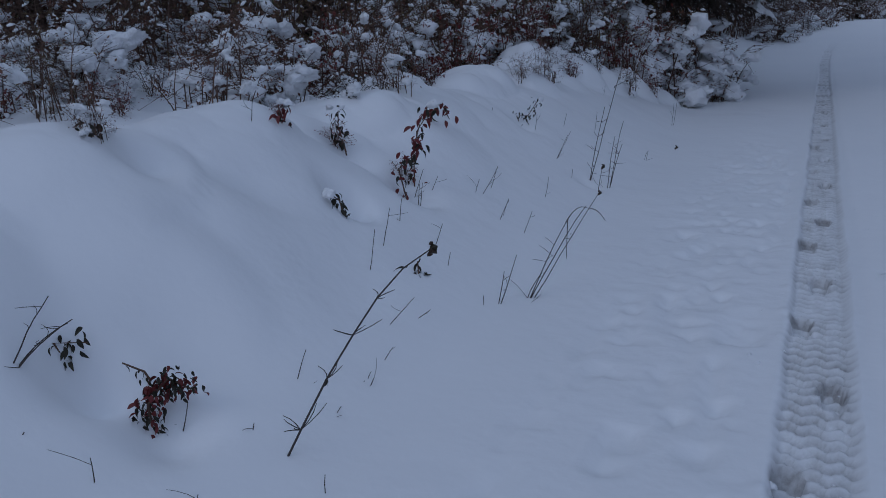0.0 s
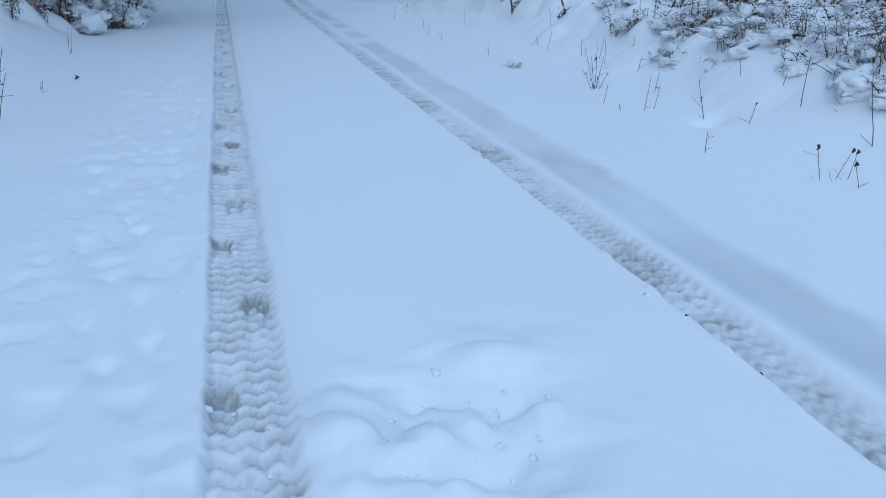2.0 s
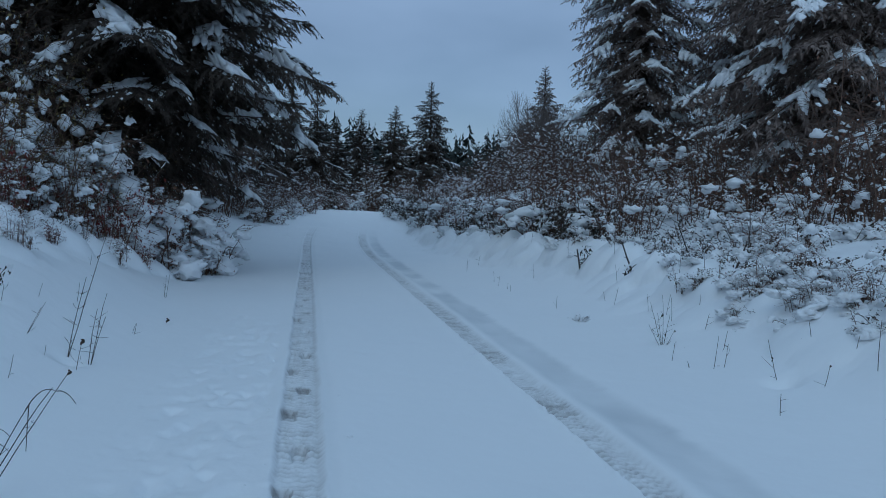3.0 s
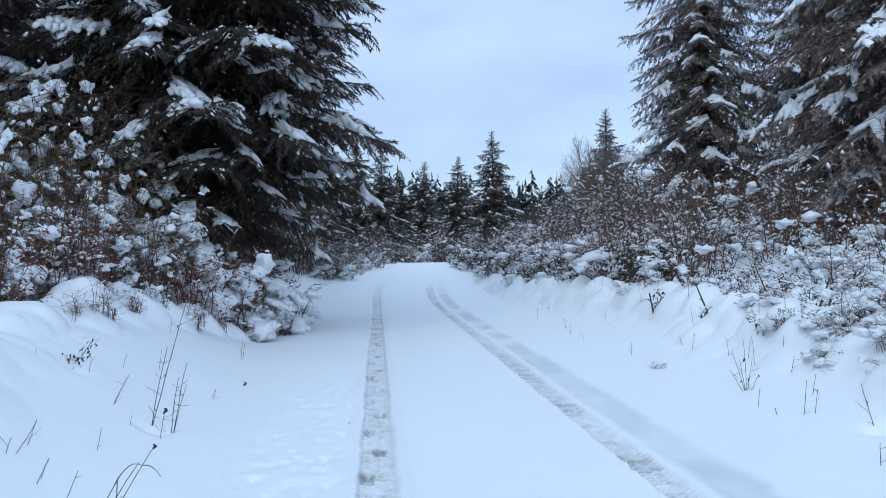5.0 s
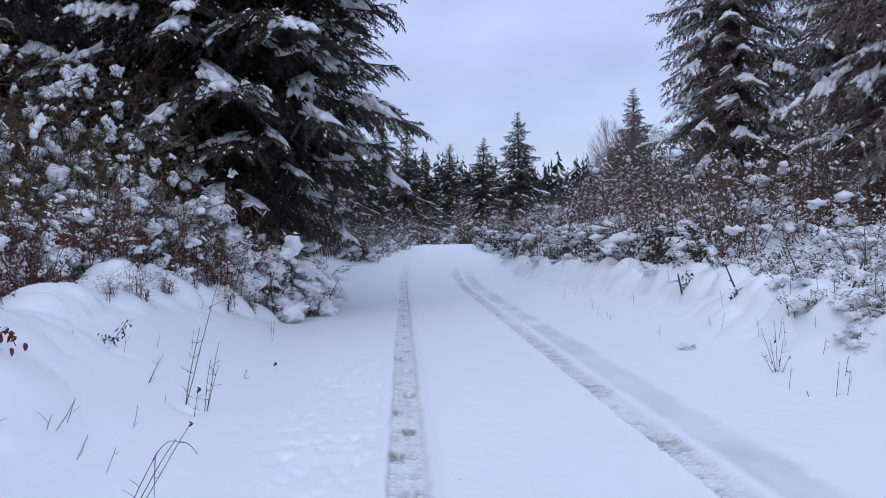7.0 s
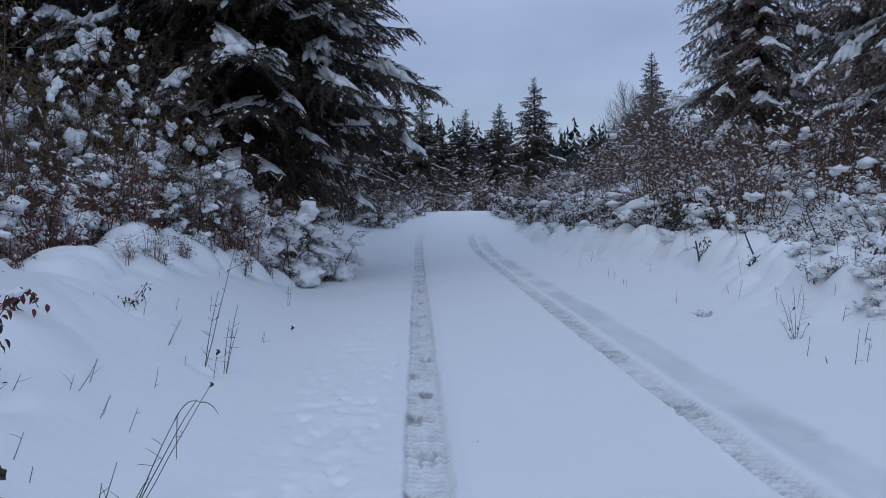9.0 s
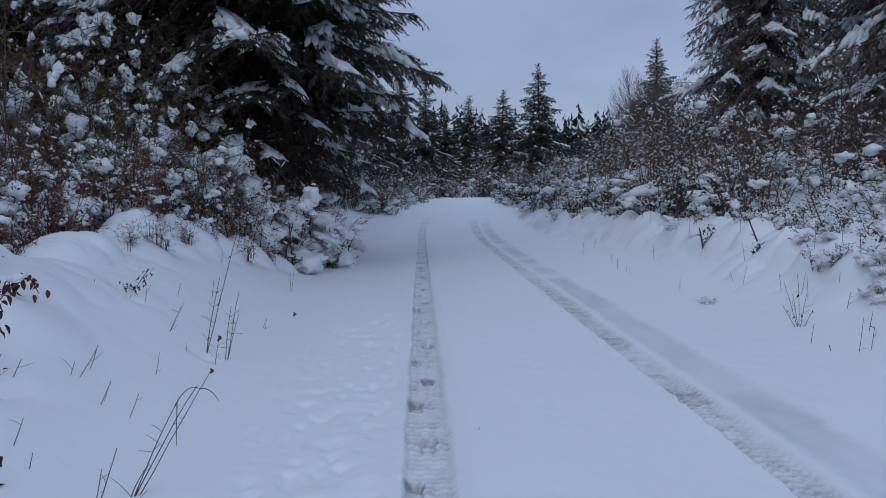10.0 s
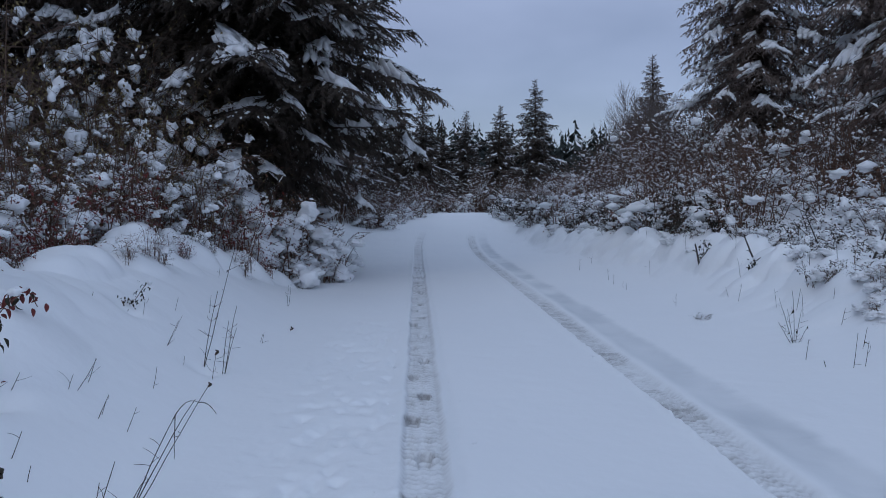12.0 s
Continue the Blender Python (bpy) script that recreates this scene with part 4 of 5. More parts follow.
def far_wood():
    """The wooded skyline."""
    rng = random.Random(41)
    soup = Soup()
    for k in range(1500):
        a = rng.uniform(-62, 62)
        d = rng.uniform(95, 190)
        x, y = d * math.sin(radians(a)), d * math.cos(radians(a))
        h = rng.uniform(8.6, 11.6) * (1 + (d - 95) / 200)
        gen = np.random.RandomState(k)
        n = 44
        u = (np.arange(n) + gen.random_sample(n)) / n
        r = h * 0.24 * (1 - u) ** 0.8 + 0.03
        az = gen.uniform(0, 6.283, n)
        base = np.stack([0 * u, 0 * u, h * u + 0.3], -1)
        out = np.stack([np.cos(az) * r, np.sin(az) * r, -0.22 * r], -1)
        w = np.stack([-np.sin(az), np.cos(az), 0 * az], -1) * (r * 0.5)[:, None]
        v = np.stack([base + np.stack([0 * u, 0 * u, 0.3 + 0.07 * h * (1 - u)], -1), base + out + w, base + out * 1.15 + [0, 0, -0.15], base + out - w], 1).reshape(-1, 3) + [x, y, 1.2]
        i = np.arange(n)[:, None] * 4
        soup.add(v, np.concatenate([i + [0, 1, 2], i + [0, 2, 3]]))
        soup.add(np.array([[x - 0.2, y, 0.5], [x + 0.2, y, 0.5], [x, y + 0.1, h + 1.6]]), [[0, 1, 2]])
    ob = new("far_wood", soup.mesh("far_wood", NEEDLE_FAR))
    return tagged(ob, "dark conifer wood along the skyline", "wood", kind="stuff")


far_wood()

# ---- the bare tree on the slope ----
def bare_tree(x, y, height, seed):
    rng = random.Random(seed)
    tree = thing("bare_tree", x, y, zat(x, y) - 0.1, "leafless broad-leaved tree with fine grey twigs", "tree")
    twigs = Soup()

    def shoot(p, d, ln, r, depth, soup):
        t = np.linspace(0, 1, (2, 4, 5)[depth])[:, None]
        lean = np.array([rng.gauss(0, 0.06), rng.gauss(0, 0.06), 0.1])
        pts = p + d * ln * t + lean * ln * t * t
        tube(soup, pts, r * (1.05 - 0.85 * t[:, 0]), 4 if depth == 2 else 3)
        for k in range((0, 9, 34)[depth]):
            u = rng.uniform(0.25, 0.95)
            q = p + d * ln * u + lean * ln * u * u
            e = d + np.array([rng.gauss(0, 0.5), rng.gauss(0, 0.5), 0.3])
            shoot(q, e / np.linalg.norm(e), ln * (1.1 - u) * rng.uniform(0.4, 0.7) + 0.25, r * 0.38, depth - 1, twigs)

    for k in range(15):
        a, lean = rng.uniform(0, 6.283), rng.uniform(0.05, 0.4)
        d = np.array([math.cos(a) * lean, math.sin(a) * lean, 1.0])
        stem = Soup()
        shoot(np.array([math.cos(a) * 0.25, math.sin(a) * 0.25, 0.0]), d / np.linalg.norm(d), height * rng.uniform(0.6, 1.0), 0.024, 2, stem)
        part("trunk", stem, TWIG_GREY, tree)
    tagged(part("branchwork", twigs, TWIG_GREY, tree), kind="stuff")


bare_tree(13.3, 43.0, 5.9, 61)
bare_tree(12.8, 44.0, 5.2, 62)


# ---- weeds and sprigs that stand out of the snow ----
def leaf_mesh(name, mat, ln, wide, curl):
    bm = bmesh.new()
    rows = []
    for k in range(5):
        u = k / 4
        w = wide * math.sin(math.pi * min(u * 0.92 + 0.06, 1.0)) ** 0.8
        z = -curl * u * u * ln
        rows.append([bm.verts.new((u * ln, s * w * 0.5, z + abs(s) * w * 0.22)) for s in (-1, 0, 1)])
    for a, b in zip(rows, rows[1:]):
        for k in range(2):
            bm.faces.new((a[k], b[k], b[k + 1], a[k + 1]))
    me = bpy.data.meshes.new(name)
    bm.to_mesh(me)
    bm.free()
    me.materials.append(mat)
    return me


DEAD_LEAF = [leaf_mesh("leaf", LEAF_DARK, 0.044, 0.023, 0.5), leaf_mesh("leaf", LEAF_DARK, 0.036, 0.019, 1.0), leaf_mesh("leaf", LEAF_DARK, 0.04, 0.02, 0.7)]
WINE_LEAF = [leaf_mesh("leaf", LEAF_RED, 0.052, 0.032, 0.4), leaf_mesh("leaf", LEAF_RED, 0.044, 0.028, 0.8), leaf_mesh("leaf", LEAF_DARK, 0.046, 0.026, 0.7)]
weeds = random.Random(77)


def reach(a, b, bow, n=7, lift=0.0):
    a, b = np.array(a, float), np.array(b, float)
    t = np.linspace(0, 1, n)[:, None]
    side = np.cross(b - a, [0, 0, 1.0])
    side = side / (np.linalg.norm(side) + 1e-6)
    jig = np.cumsum(np.random.RandomState(int(abs(a[0] * 100 + b[1] * 37))).normal(0, 0.004, (n, 3)), 0)
    return a + (b - a) * t + 4 * t * (1 - t) * (bow * side + np.array([0, 0, lift])) + jig * np.linalg.norm(b - a)


def add_leaf(root, base, place, meshes, size=1.0, hang=0.6):
    ob = new("leaf", weeds.choice(meshes))
    ob.parent = root
    ob.matrix_basis = Matrix.Translation(Vector(place) - Vector(base)) @ pose(0, 0, 0, weeds.uniform(-50, 50), weeds.gauss(35 * hang, 30), weeds.uniform(0, 360)) @ Matrix.Diagonal((size, size, size, 1))
    return ob


def weed(label, base, tips, thick=0.0028, bow=0.0, head=0.0, twigs=0, leaf=0, meshes=None, group="", name="dead_stalk", category="weed", lift=0.0):
    """A dry stalk or several from one root, rooted in the snow, with seed heads, side twigs and dead leaves as they are."""
    rise = max(0.0, zat(base[0], base[1]) - base[2] - 0.02)
    base, tips = (base[0], base[1], base[2] + rise), [(p[0], p[1], p[2] + rise) for p in tips]
    root = thing(name, *base, label, category, group)
    foot = np.array(base) - [0, 0, 0.1]
    for tip in tips:
        line = reach(foot, tip, bow + weeds.uniform(-0.01, 0.01), 7, lift) - base
        stem = Soup()
        tube(stem, line, np.linspace(thick, thick * 0.55, len(line)), 5)
        ob = part("stem", stem, STRAW, root)
        if head:
            knob = Soup()
            for q in range(6):
                blob(knob, weeds, line[-1] + np.random.RandomState(q).normal(0, head * 0.35, 3), head * weeds.uniform(0.45, 0.7), CRUMB, 1.0)
            part("seed_head", knob, LEAF_DARK, ob, "dark dried seed head")
        for k in range(twigs):
            i = weeds.randint(1, len(line) - 2)
            ln = weeds.uniform(0.03, 0.11)
            a = weeds.uniform(0, 6.283)
            end = line[i] + [math.cos(a) * ln, math.sin(a) * ln, weeds.uniform(0.1, 0.9) * ln]
            tw = Soup()
            tube(tw, reach(line[i], end, 0.01, 4), [thick * 0.45] * 3 + [thick * 0.25], 3)
            part("side_twig", tw, STRAW, ob)
        for k in range(leaf):
            i = weeds.randint(1, len(line) - 1)
            add_leaf(ob, base, np.array(base) + line[i], meshes or DEAD_LEAF, weeds.uniform(0.5, 1.0))
    return root


STALKS = "dry stalks beside the lane"
# the long leaning stalk with the round head, and its neighbours
weed("long leaning dry stalk with a round dark seed head", (-1.49, 1.56, 0.05), [(-1.16, 2.08, 0.62)], 0.0042, 0.0, 0.024, 16, 4, name="seed_stalk", lift=0.11)
for b, t in (((-1.68, 1.94, 0.14), (-1.65, 2.00, 0.21)), ((-1.50, 1.86, 0.05), (-1.45, 1.91, 0.06)), ((-1.53, 2.15, 0.06), (-1.49, 2.18, 0.07)), ((-1.50, 2.12, 0.05), (-1.46, 2.15, 0.06)), ((-1.55, 2.30, 0.08), (-1.49, 2.35, 0.10)),
             ((-1.69, 2.56, 0.13), (-1.55, 2.67, 0.20)), ((-1.67, 2.70, 0.10), (-1.53, 2.78, 0.11)), ((-1.77, 1.14, 0.19), (-1.77, 1.15, 0.21)), ((-1.24, 1.50, -0.00), (-1.26, 1.53, 0.06)), ((-1.54, 1.27, 0.07), (-1.53, 1.29, 0.07))):
    weed("thin broken twig sticking out of the snow", b, [t], 0.0024, twigs=1, group=STALKS)
for b, t in (((-1.63, 1.62, 0.09), (-1.61, 1.64, 0.10)), ((-1.83, 1.50, 0.10), (-1.82, 1.57, 0.17)), ((-2.03, 1.08, 0.29), (-1.99, 1.12, 0.26)), ((-1.90, 2.85, 0.23), (-1.88, 2.92, 0.42)), ((-1.96, 3.10, 0.33), (-1.93, 3.15, 0.47)),
             ((-2.04, 3.43, 0.36), (-2.03, 3.46, 0.46)), ((-2.22, 4.00, 0.32), (-2.20, 4.03, 0.42)), ((-1.43, 3.13, 0.01), (-1.43, 3.15, 0.06)), ((-1.82, 4.35, 0.18), (-1.78, 4.38, 0.23)), ((-2.02, 4.47, 0.31), (-1.90, 4.55, 0.44))):
    weed("thin broken twig sticking out of the snow", b, [t], 0.0026, twigs=1, group=STALKS)
for b, t in (((-2.00, 6.01, 0.27), (-1.89, 6.07, 0.45)), ((-1.70, 10.00, 0.05), (-1.68, 10.03, 0.33)), ((-1.53, 7.37, 0.02), (-1.49, 7.40, 0.12)), ((-2.28, 4.05, 0.39), (-2.23, 4.10, 0.49)), ((-2.70, 3.08, 0.94), (-2.69, 3.10, 1.01))):
    weed("thin dry stalk standing in the snow bank", b, [t], 0.0027, twigs=2, group=STALKS)
for b, t in (((-1.86, 3.45, 0.24), (-1.81, 3.50, 0.31)), ((-2.03, 4.42, 0.31), (-2.00, 4.45, 0.37)), ((-1.81, 4.27, 0.18), (-1.74, 4.32, 0.28)), ((-1.65, 4.25, 0.09), (-1.58, 4.31, 0.21)), ((-1.77, 5.05, 0.12), (-1.73, 5.10, 0.27)),
             ((-2.21, 4.14, 0.40), (-2.16, 4.17, 0.44)), ((-2.01, 4.64, 0.33), (-1.96, 4.68, 0.42)), ((-1.72, 3.34, 0.16), (-1.70, 3.36, 0.20)), ((-2.31, 6.41, 0.42), (-2.28, 6.44, 0.56)), ((-2.14, 3.83, 0.34), (-2.13, 3.86, 0.45))):
    weed("thin dry stalk standing in the snow bank", b, [t], 0.0027, twigs=1, group=STALKS)
for b, t in (((-2.00, 6.03, 0.27), (-1.87, 6.11, 0.48)), ((-1.51, 7.34, 0.01), (-1.47, 7.37, 0.13)), ((-1.70, 10.09, 0.05), (-1.66, 10.13, 0.34)), ((-1.79, 5.81, 0.14), (-1.77, 5.83, 0.21)), ((-2.08, 7.60, 0.28), (-2.05, 7.63, 0.47)),
             ((-2.56, 6.00, 0.64), (-2.53, 6.02, 0.68)), ((-2.49, 9.58, 0.46), (-2.46, 9.60, 0.60)), ((-2.21, 6.97, 0.39), (-2.18, 7.00, 0.52))):
    weed("thin dry stalk standing in the snow bank", b, [t], 0.0027, twigs=1, group=STALKS)
weed("dry grass stalks leaning over one another", (-1.40, 3.19, 0.00), [(-1.31, 3.31, 0.23), (-1.36, 3.26, 0.16)], 0.0032, 0.0, twigs=2, group=STALKS)
arch = weed("arching dry grass stalks bent back to the snow", (-1.31, 3.34, -0.01), [(-1.13, 3.53, 0.39), (-1.04, 3.57, 0.46), (-1.22, 3.42, 0.12)], 0.0032, 0.0, twigs=3, name="grass_stalk", lift=0.03)
base = np.array((-1.31, 3.34, -0.01))
for a, b, up in (((-1.13, 3.52, 0.36), (-1.02, 3.57, 0.43), 0.04), ((-1.02, 3.57, 0.43), (-0.94, 3.58, 0.37), 0.02), ((-1.12, 3.53, 0.38), (-1.11, 3.48, 0.19), 0.0)):
    blade = Soup()
    tube(blade, reach(a, b, 0.0, 7, up) - base, np.linspace(0.0026, 0.0014, 7), 4)
    part("stem", blade, STRAW, arch)
weed("two tall thin dry stalks on the bank", (-1.70, 6.03, 0.06), [(-1.44, 6.21, 1.03), (-1.58, 6.15, 0.67)], 0.004, 0.0, twigs=5, leaf=3, group=STALKS)
weed("bunch of upright dry stalks on the bank", (-1.53, 5.98, 0.01), [(-1.43, 6.10, 0.57), (-1.49, 6.07, 0.45), (-1.43, 6.07, 0.39)], 0.0035, 0.0, twigs=4, leaf=1, group=STALKS)
weed("thin dry stalk with a small dark seed head", (-1.31, 3.35, -0.01), [(-0.98, 3.61, 0.51)], 0.0028, 0.0, 0.011, 2, group=STALKS)
weed("short stalk with a dark cluster of dried berries", (-1.55, 5.75, 0.05), [(-1.5, 5.75, 0.25)], 0.003, 0.0, 0.017, 3, name="berry_stalk")
for b in ((-1.38, 8.29, -0.00),):
    weed("dark seed head barely clear of the snow", b, [(b[0] + 0.02, b[1], b[2] + 0.03)], 0.002, 0.0, 0.02, group="seed heads")


def sprig(label, base, line, count, meshes, spread_to, size=1.0, category="sprig"):
    """A leafy twig that sags out of the snow."""
    rise = max(0.0, zat(base[0], base[1]) - base[2] - 0.02)
    base, line = (base[0], base[1], base[2] + rise), [(p[0], p[1], p[2] + rise) for p in line]
    root = thing("leafy_sprig", *base, label, category)
    caps = weeds.randint(1, 3) if spread_to > 0.024 else 0
    pts = [np.array(base) - [0, 0, 0.09]] + [np.array(p) for p in line]
    stem = Soup()
    tube(stem, np.array(pts) - base, np.linspace(0.005, 0.003, len(pts)), 5)
    part("twig", stem, TWIG, root)
    for k in range(int(count * 1.7)):
        i = weeds.randrange(1, len(pts))
        u = weeds.random()
        p = pts[i - 1] * (1 - u) + pts[i] * u if i > 1 else pts[1] * (0.3 + 0.7 * u) + pts[0] * (0.7 - 0.7 * u)
        add_leaf(root, base, p + np.array([weeds.gauss(0, spread_to) for q in range(3)]), meshes, size * weeds.uniform(0.7, 1.15), 1.0)
    for k in range(caps):
        cap = Soup()
        blob(cap, weeds, pts[-1] - base + np.array([weeds.gauss(0, spread_to), weeds.gauss(0, spread_to), 0.02]), weeds.uniform(0.02, 0.035), LUMP, 0.8)
        part("snow_cap", cap, SNOW, root, "small cap of snow", True)
    return root


sprig("clump of dark withered leaves hanging in the snow", (-1.88, 1.47, 0.13), [(-1.90, 1.48, 0.19), (-1.89, 1.53, 0.23), (-1.88, 1.56, 0.25), (-1.82, 1.59, 0.21)], 150, DEAD_LEAF + WINE_LEAF, 0.024, 0.55)
sprig("dark twig with a few leaves over the snow", (-1.96, 1.60, 0.23), [(-2.00, 1.57, 0.25), (-2.05, 1.53, 0.29)], 5, DEAD_LEAF, 0.01, 0.5)
sprig("bramble sprig with wine-red leaves on the bank", (-2.27, 3.97, 0.35), [(-2.33, 3.97, 0.51), (-2.24, 4.04, 0.60), (-2.24, 4.06, 0.73), (-2.19, 4.10, 0.82), (-2.13, 4.13, 0.87)], 34, WINE_LEAF, 0.026, 1.0)
sprig("tip of a bramble with wine-red leaves", (-2.49, 4.73, 0.73), [(-2.51, 4.73, 0.81), (-2.42, 4.78, 0.84), (-2.36, 4.79, 0.72)], 16, WINE_LEAF, 0.022, 1.0)
sprig("dead leaves in a hollow of the bank", (-2.18, 3.13, 0.45), [(-2.21, 3.12, 0.50), (-2.24, 3.11, 0.52)], 14, DEAD_LEAF, 0.03, 0.9)
sprig("dead leaves in a hollow of the snow", (-2.18, 1.45, 0.32), [(-2.22, 1.42, 0.38), (-2.16, 1.50, 0.36)], 22, DEAD_LEAF, 0.02, 0.8)
sprig("withered sprig on the bank's shoulder", (-2.67, 3.92, 0.68), [(-2.71, 3.91, 0.77), (-2.71, 3.92, 0.87)], 16, DEAD_LEAF, 0.03)
sprig("withered sprig on the bank's shoulder", (-2.40, 6.44, 0.46), [(-2.47, 6.43, 0.56), (-2.37, 6.46, 0.56), (-2.30, 6.50, 0.68)], 34, DEAD_LEAF, 0.03, 0.7)
sprig("withered sprig on the bank's crest", (-2.79, 2.18, 0.97), [(-2.79, 2.19, 1.03)], 16, DEAD_LEAF, 0.04)
sprig("withered sprig on the bank's crest", (-2.67, 3.28, 0.90), [(-2.67, 3.29, 0.96)], 10, WINE_LEAF, 0.03)
sprig("sprig with dark leaves on the bank", (-2.30, 4.11, 0.45), [(-2.31, 4.14, 0.60), (-2.28, 4.18, 0.76)], 10, WINE_LEAF, 0.03)
sprig("sprig with dark leaves on the bank", (-1.75, 3.09, 0.18), [(-1.76, 3.10, 0.22)], 8, DEAD_LEAF, 0.02)
sprig("dark dead leaves in a notch of the snow", (4.65, 12.11, 0.53), [(4.65, 12.12, 0.68), (4.68, 12.11, 0.79)], 22, DEAD_LEAF, 0.045, 1.2)
sprig("dark dead leaves in a notch of the snow", (4.62, 10.26, 0.58), [(4.63, 10.26, 0.69)], 16, DEAD_LEAF, 0.04, 1.1)
weed("bent dry grass over the snow", (-2.18, 1.22, 0.44), [(-2.08, 1.40, 0.49), (-2.09, 1.39, 0.48), (-2.13, 1.37, 0.57)], 0.0028, 0.0, twigs=3, name="grass_stalk", lift=0.02)

# along the right of the lane
RSTALKS = "dry stalks on the right"
weed("bunch of dry seeding stalks in the snow", (3.67, 7.16, 0.11), [(3.55, 7.27, 0.51), (3.62, 7.23, 0.40), (3.66, 7.23, 0.59), (3.73, 7.17, 0.41), (3.54, 7.25, 0.28), (3.77, 7.13, 0.26)], 0.003, 0.0, twigs=4, leaf=1, group=RSTALKS)
weed("twig lying on the snow", (3.67, 7.12, 0.10), [(3.73, 6.86, 0.10)], 0.004, 0.0, twigs=3, group=RSTALKS)
weed("broken twig tip on the snow", (3.47, 6.16, 0.04), [(3.43, 6.20, 0.11)], 0.005, 0.0, twigs=1, group=RSTALKS)
weed("dry stalk with a bud rising from a hollow", (3.84, 5.43, 0.07), [(3.76, 5.55, 0.42)], 0.0035, 0.0, twigs=2, leaf=2, group=RSTALKS)
weed("short dry stalk with a bud", (3.87, 5.01, 0.14), [(3.93, 5.00, 0.33)], 0.003, 0.0, 0.009, 1, group=RSTALKS)
for b, t in (((3.57, 3.78, 0.06), (3.54, 3.86, 0.26)), ((3.58, 3.76, 0.06), (3.68, 3.73, 0.27)), ((3.64, 3.72, 0.07), (3.70, 3.72, 0.26)), ((3.64, 3.52, 0.07), (3.60, 3.60, 0.22))):
    weed("dry stalk with small dark seed heads", b, [t], 0.0025, 0.0, 0.013, 3, group="seeding stalks")
for b, t in (((4.20, 4.83, 0.27), (4.22, 4.88, 0.67)), ((4.10, 3.96, 0.22), (4.05, 4.12, 0.79)), ((4.28, 5.69, 0.29), (4.26, 5.73, 0.44)), ((4.17, 7.27, 0.28), (4.21, 7.26, 0.41)), ((3.95, 6.53, 0.16), (3.99, 6.53, 0.34)),
             ((4.30, 5.22, 0.34), (4.33, 5.21, 0.47)), ((3.31, 4.64, 0.03), (3.32, 4.68, 0.19)), ((5.12, 8.10, 0.78), (5.28, 8.01, 1.16)), ((4.41, 4.80, 0.37), (4.43, 4.82, 0.60)), ((4.25, 4.51, 0.30), (4.27, 4.50, 0.32))):
    weed("thin dry stalk standing in the snow", b, [t], 0.0034, twigs=2, leaf=1, group=RSTALKS)
# dark broken branches that stand out of the heaps
for x, y, tip, thick in ((4.86, 8.0, (0.2, 0.0, 0.36), 0.014), (4.8, 10.5, (-0.2, 0.0, 0.36), 0.016), (4.55, 12.0, (-0.06, 0.05, 0.3), 0.02), (5.15, 9.3, (-0.25, 0.1, 0.55), 0.01), (5.4, 8.6, (0.1, 0.1, 0.7), 0.009)):
    z = zat(x, y)
    weed("dark broken branch standing out of the heaped snow", (x, y, z), [(x + tip[0], y + tip[1], z + tip[2])], thick, 0.02, twigs=4, group="broken branches", name="broken_branch", category="branch")
for k in range(26):
    y = weeds.uniform(5.5, 17)
    x = weeds.uniform(3.4, 4.9)
    z = zat(x, y)
    weed("thin dry stalk standing in the snow", (x, y, z), [(x + weeds.uniform(-0.06, 0.06), y + weeds.uniform(-0.05, 0.05), z + weeds.uniform(0.08, 0.3))], 0.003, twigs=1, group=RSTALKS)
for x, y, s in ((4.43, 7.00, 0.28), (4.55, 6.28, 0.30), (4.72, 6.11, 0.32), (4.57, 5.46, 0.34), (4.54, 4.79, 0.36), (4.45, 4.43, 0.38), (4.99, 6.58, 0.40), (4.83, 7.11, 0.42)):
    plant(LADEN, x + 0.2, y + 0.25, s * 1.15, 0.14, RIGHT)
    plant(BURIED, x + 0.05, y, s * 1.5, 0.14, "brambles half buried on the right")
for b in BURIED:
    if b not in used:
        for o in (*b.children_recursive, b):
            bpy.data.objects.remove(o)
for x, y, s in ((3.45, 8.91, 0.14),):
    plant(BRAMBLE, x, y, s, 0.03, "brambles half buried on the right")


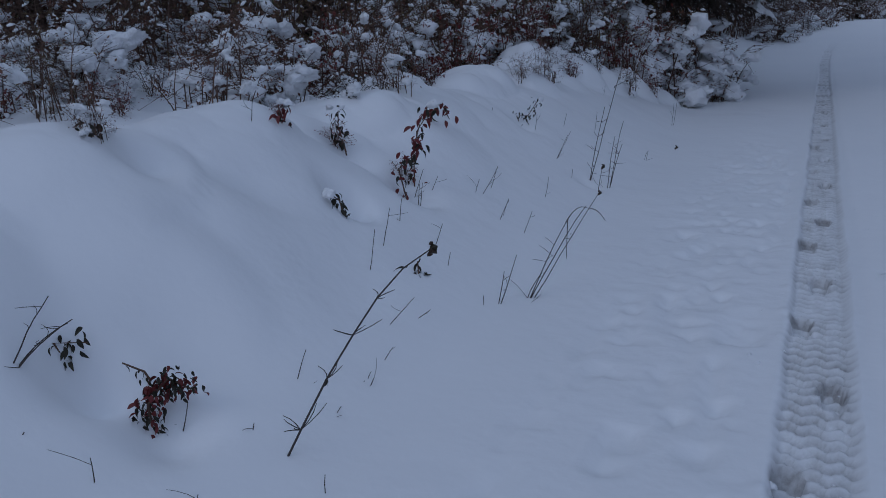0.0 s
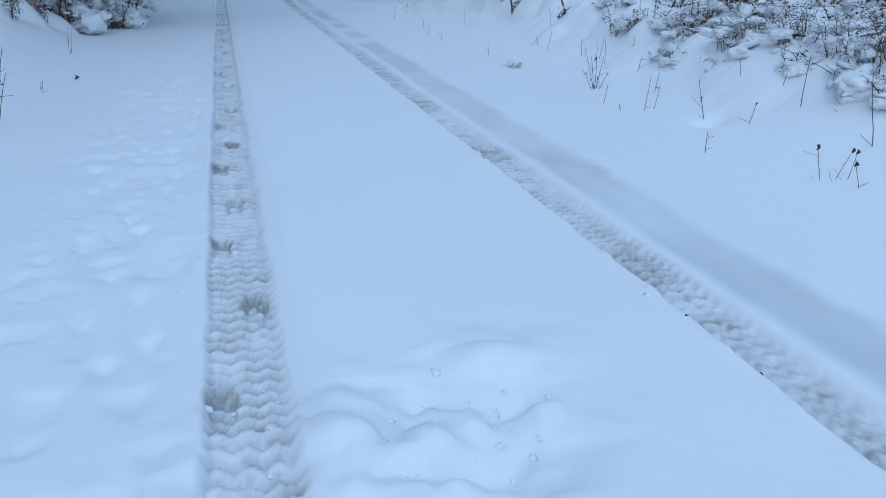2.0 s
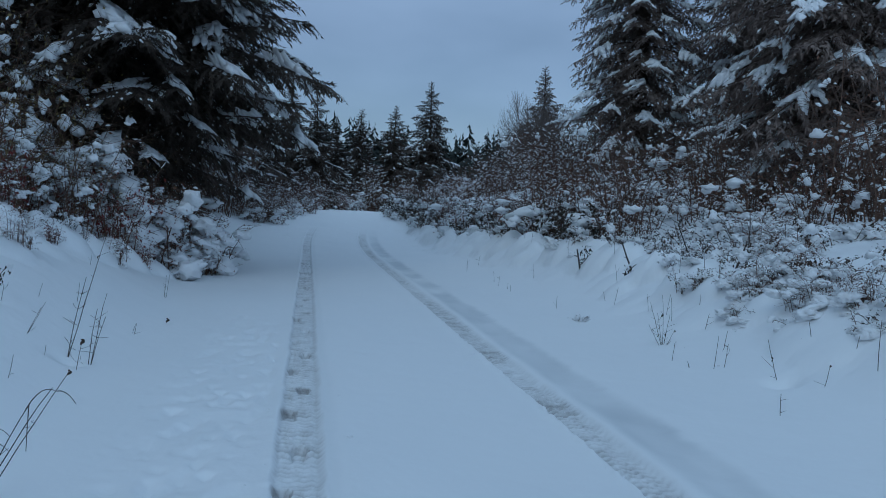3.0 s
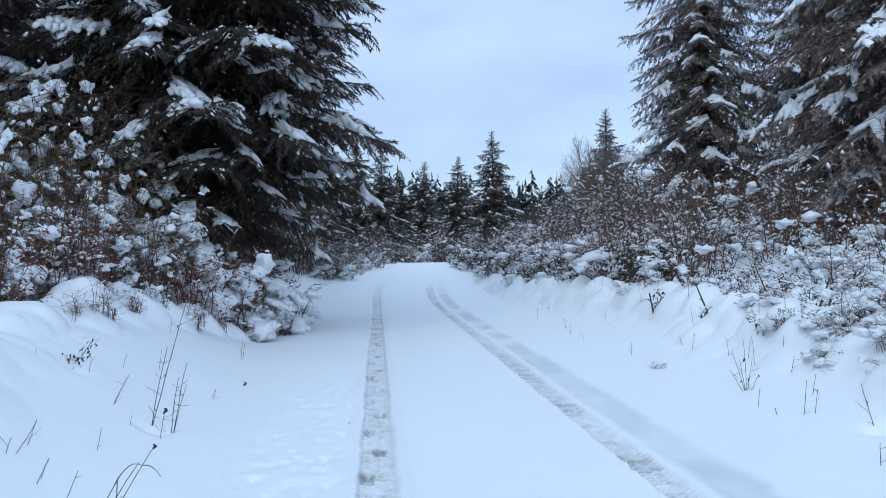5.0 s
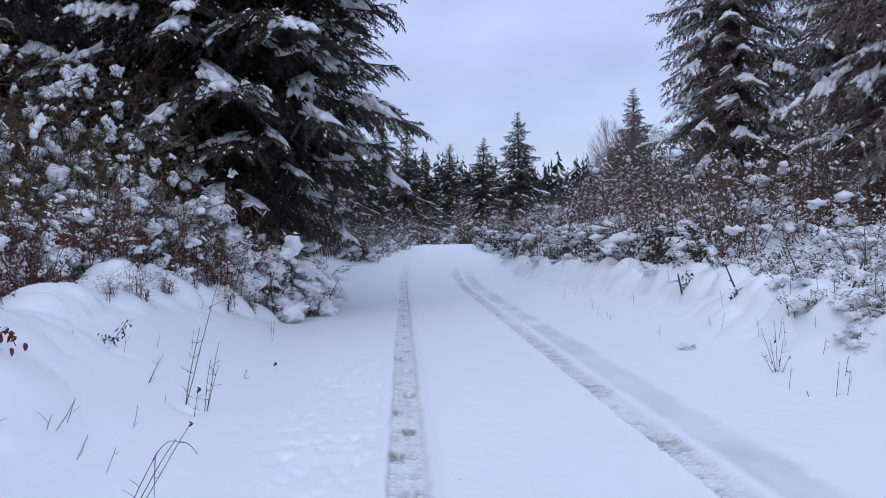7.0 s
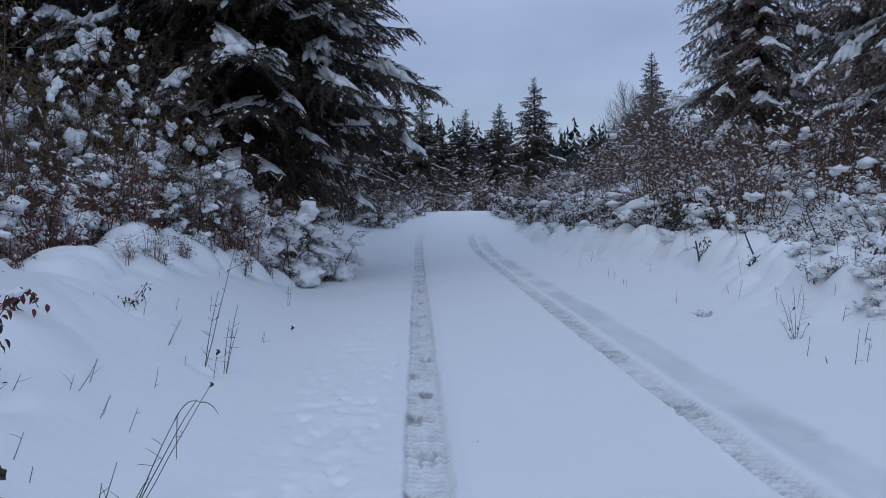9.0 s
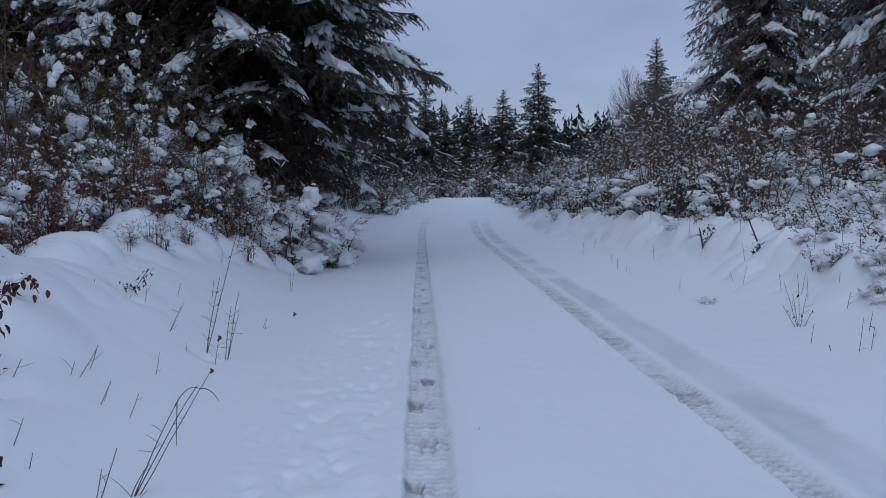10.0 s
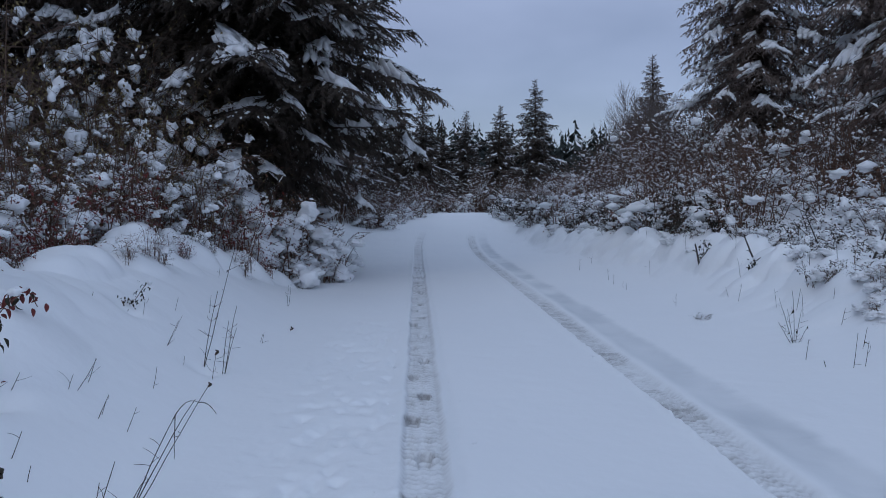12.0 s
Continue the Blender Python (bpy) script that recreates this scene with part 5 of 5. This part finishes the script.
def grass_tuft(x, y, ln, count, seed):
    rng = random.Random(seed)
    z = zat(x, y)
    tuft = thing("grass_tuft", x, y, z, "brown dry grass arching under the snow", "grass")
    blades = Soup()
    for k in range(count):
        a, r = rng.gauss(2.6, 0.9), ln * rng.uniform(0.6, 1.1)
        t = np.linspace(0, 1, 6)
        p = np.stack([math.cos(a) * r * t, math.sin(a) * r * t, r * (1.25 * t - 1.3 * t * t) - 0.04], -1)
        tube(blades, p, np.linspace(0.0035, 0.0015, 6), 3)
    tagged(part("dry_grass", blades, TWIG, tuft), kind="stuff")


grass_tuft(5.55, 7.3, 0.4, 110, 5)
grass_tuft(5.0, 5.9, 0.3, 50, 6)
grass_tuft(6.0, 6.3, 0.4, 60, 7)


def clod(x, y, r, seed):
    rng = random.Random(seed)
    s = Soup()
    blob(s, rng, np.zeros(3), r, LUMP, 0.8)
    ob = new("clod", s.mesh("clod", BARK, True))
    ob.matrix_basis = pose(x, y, zat(x, y) - 0.01, 0, 0, rng.uniform(0, 360))
    tagged(ob, "crumb of brown soil beside the tyre track", "clod", "clods beside the track")


for k, (x, y, r) in enumerate(((1.7, 2.33, 0.022), (1.68, 3.12, 0.014), (1.69, 2.9, 0.011), (1.71, 1.9, 0.014), (0.32, 3.5, 0.007), (0.31, 3.9, 0.006), (1.69, 3.7, 0.012))):
    clod(x, y, r, k)


def snow_crumbs():
    """Crumbs of snow that were kicked up beside the tracks."""
    rng = random.Random(91)
    soup = Soup()
    for k in range(170):
        if k < 110:
            x, y = rng.gauss(0.55, 0.42), rng.gauss(1.75, 0.4)
        else:
            x, y = rng.choice([-0.12, 1.66, 0.3]) + rng.gauss(0, 0.04), rng.uniform(1.6, 7)
        r = 0.005 + 0.014 * rng.random() ** 3
        blob(soup, rng, np.array([x, y, zat(x, y) - 0.005 - (0.02 if k < 110 else 0.0)]), r, LUMP if r > 0.014 else CRUMB, 0.85)
    ob = new("snow_crumbs", soup.mesh("snow_crumbs", SNOW, True))
    tagged(ob, "crumbs of kicked-up snow lying on the lane", "snow", kind="stuff")


snow_crumbs()
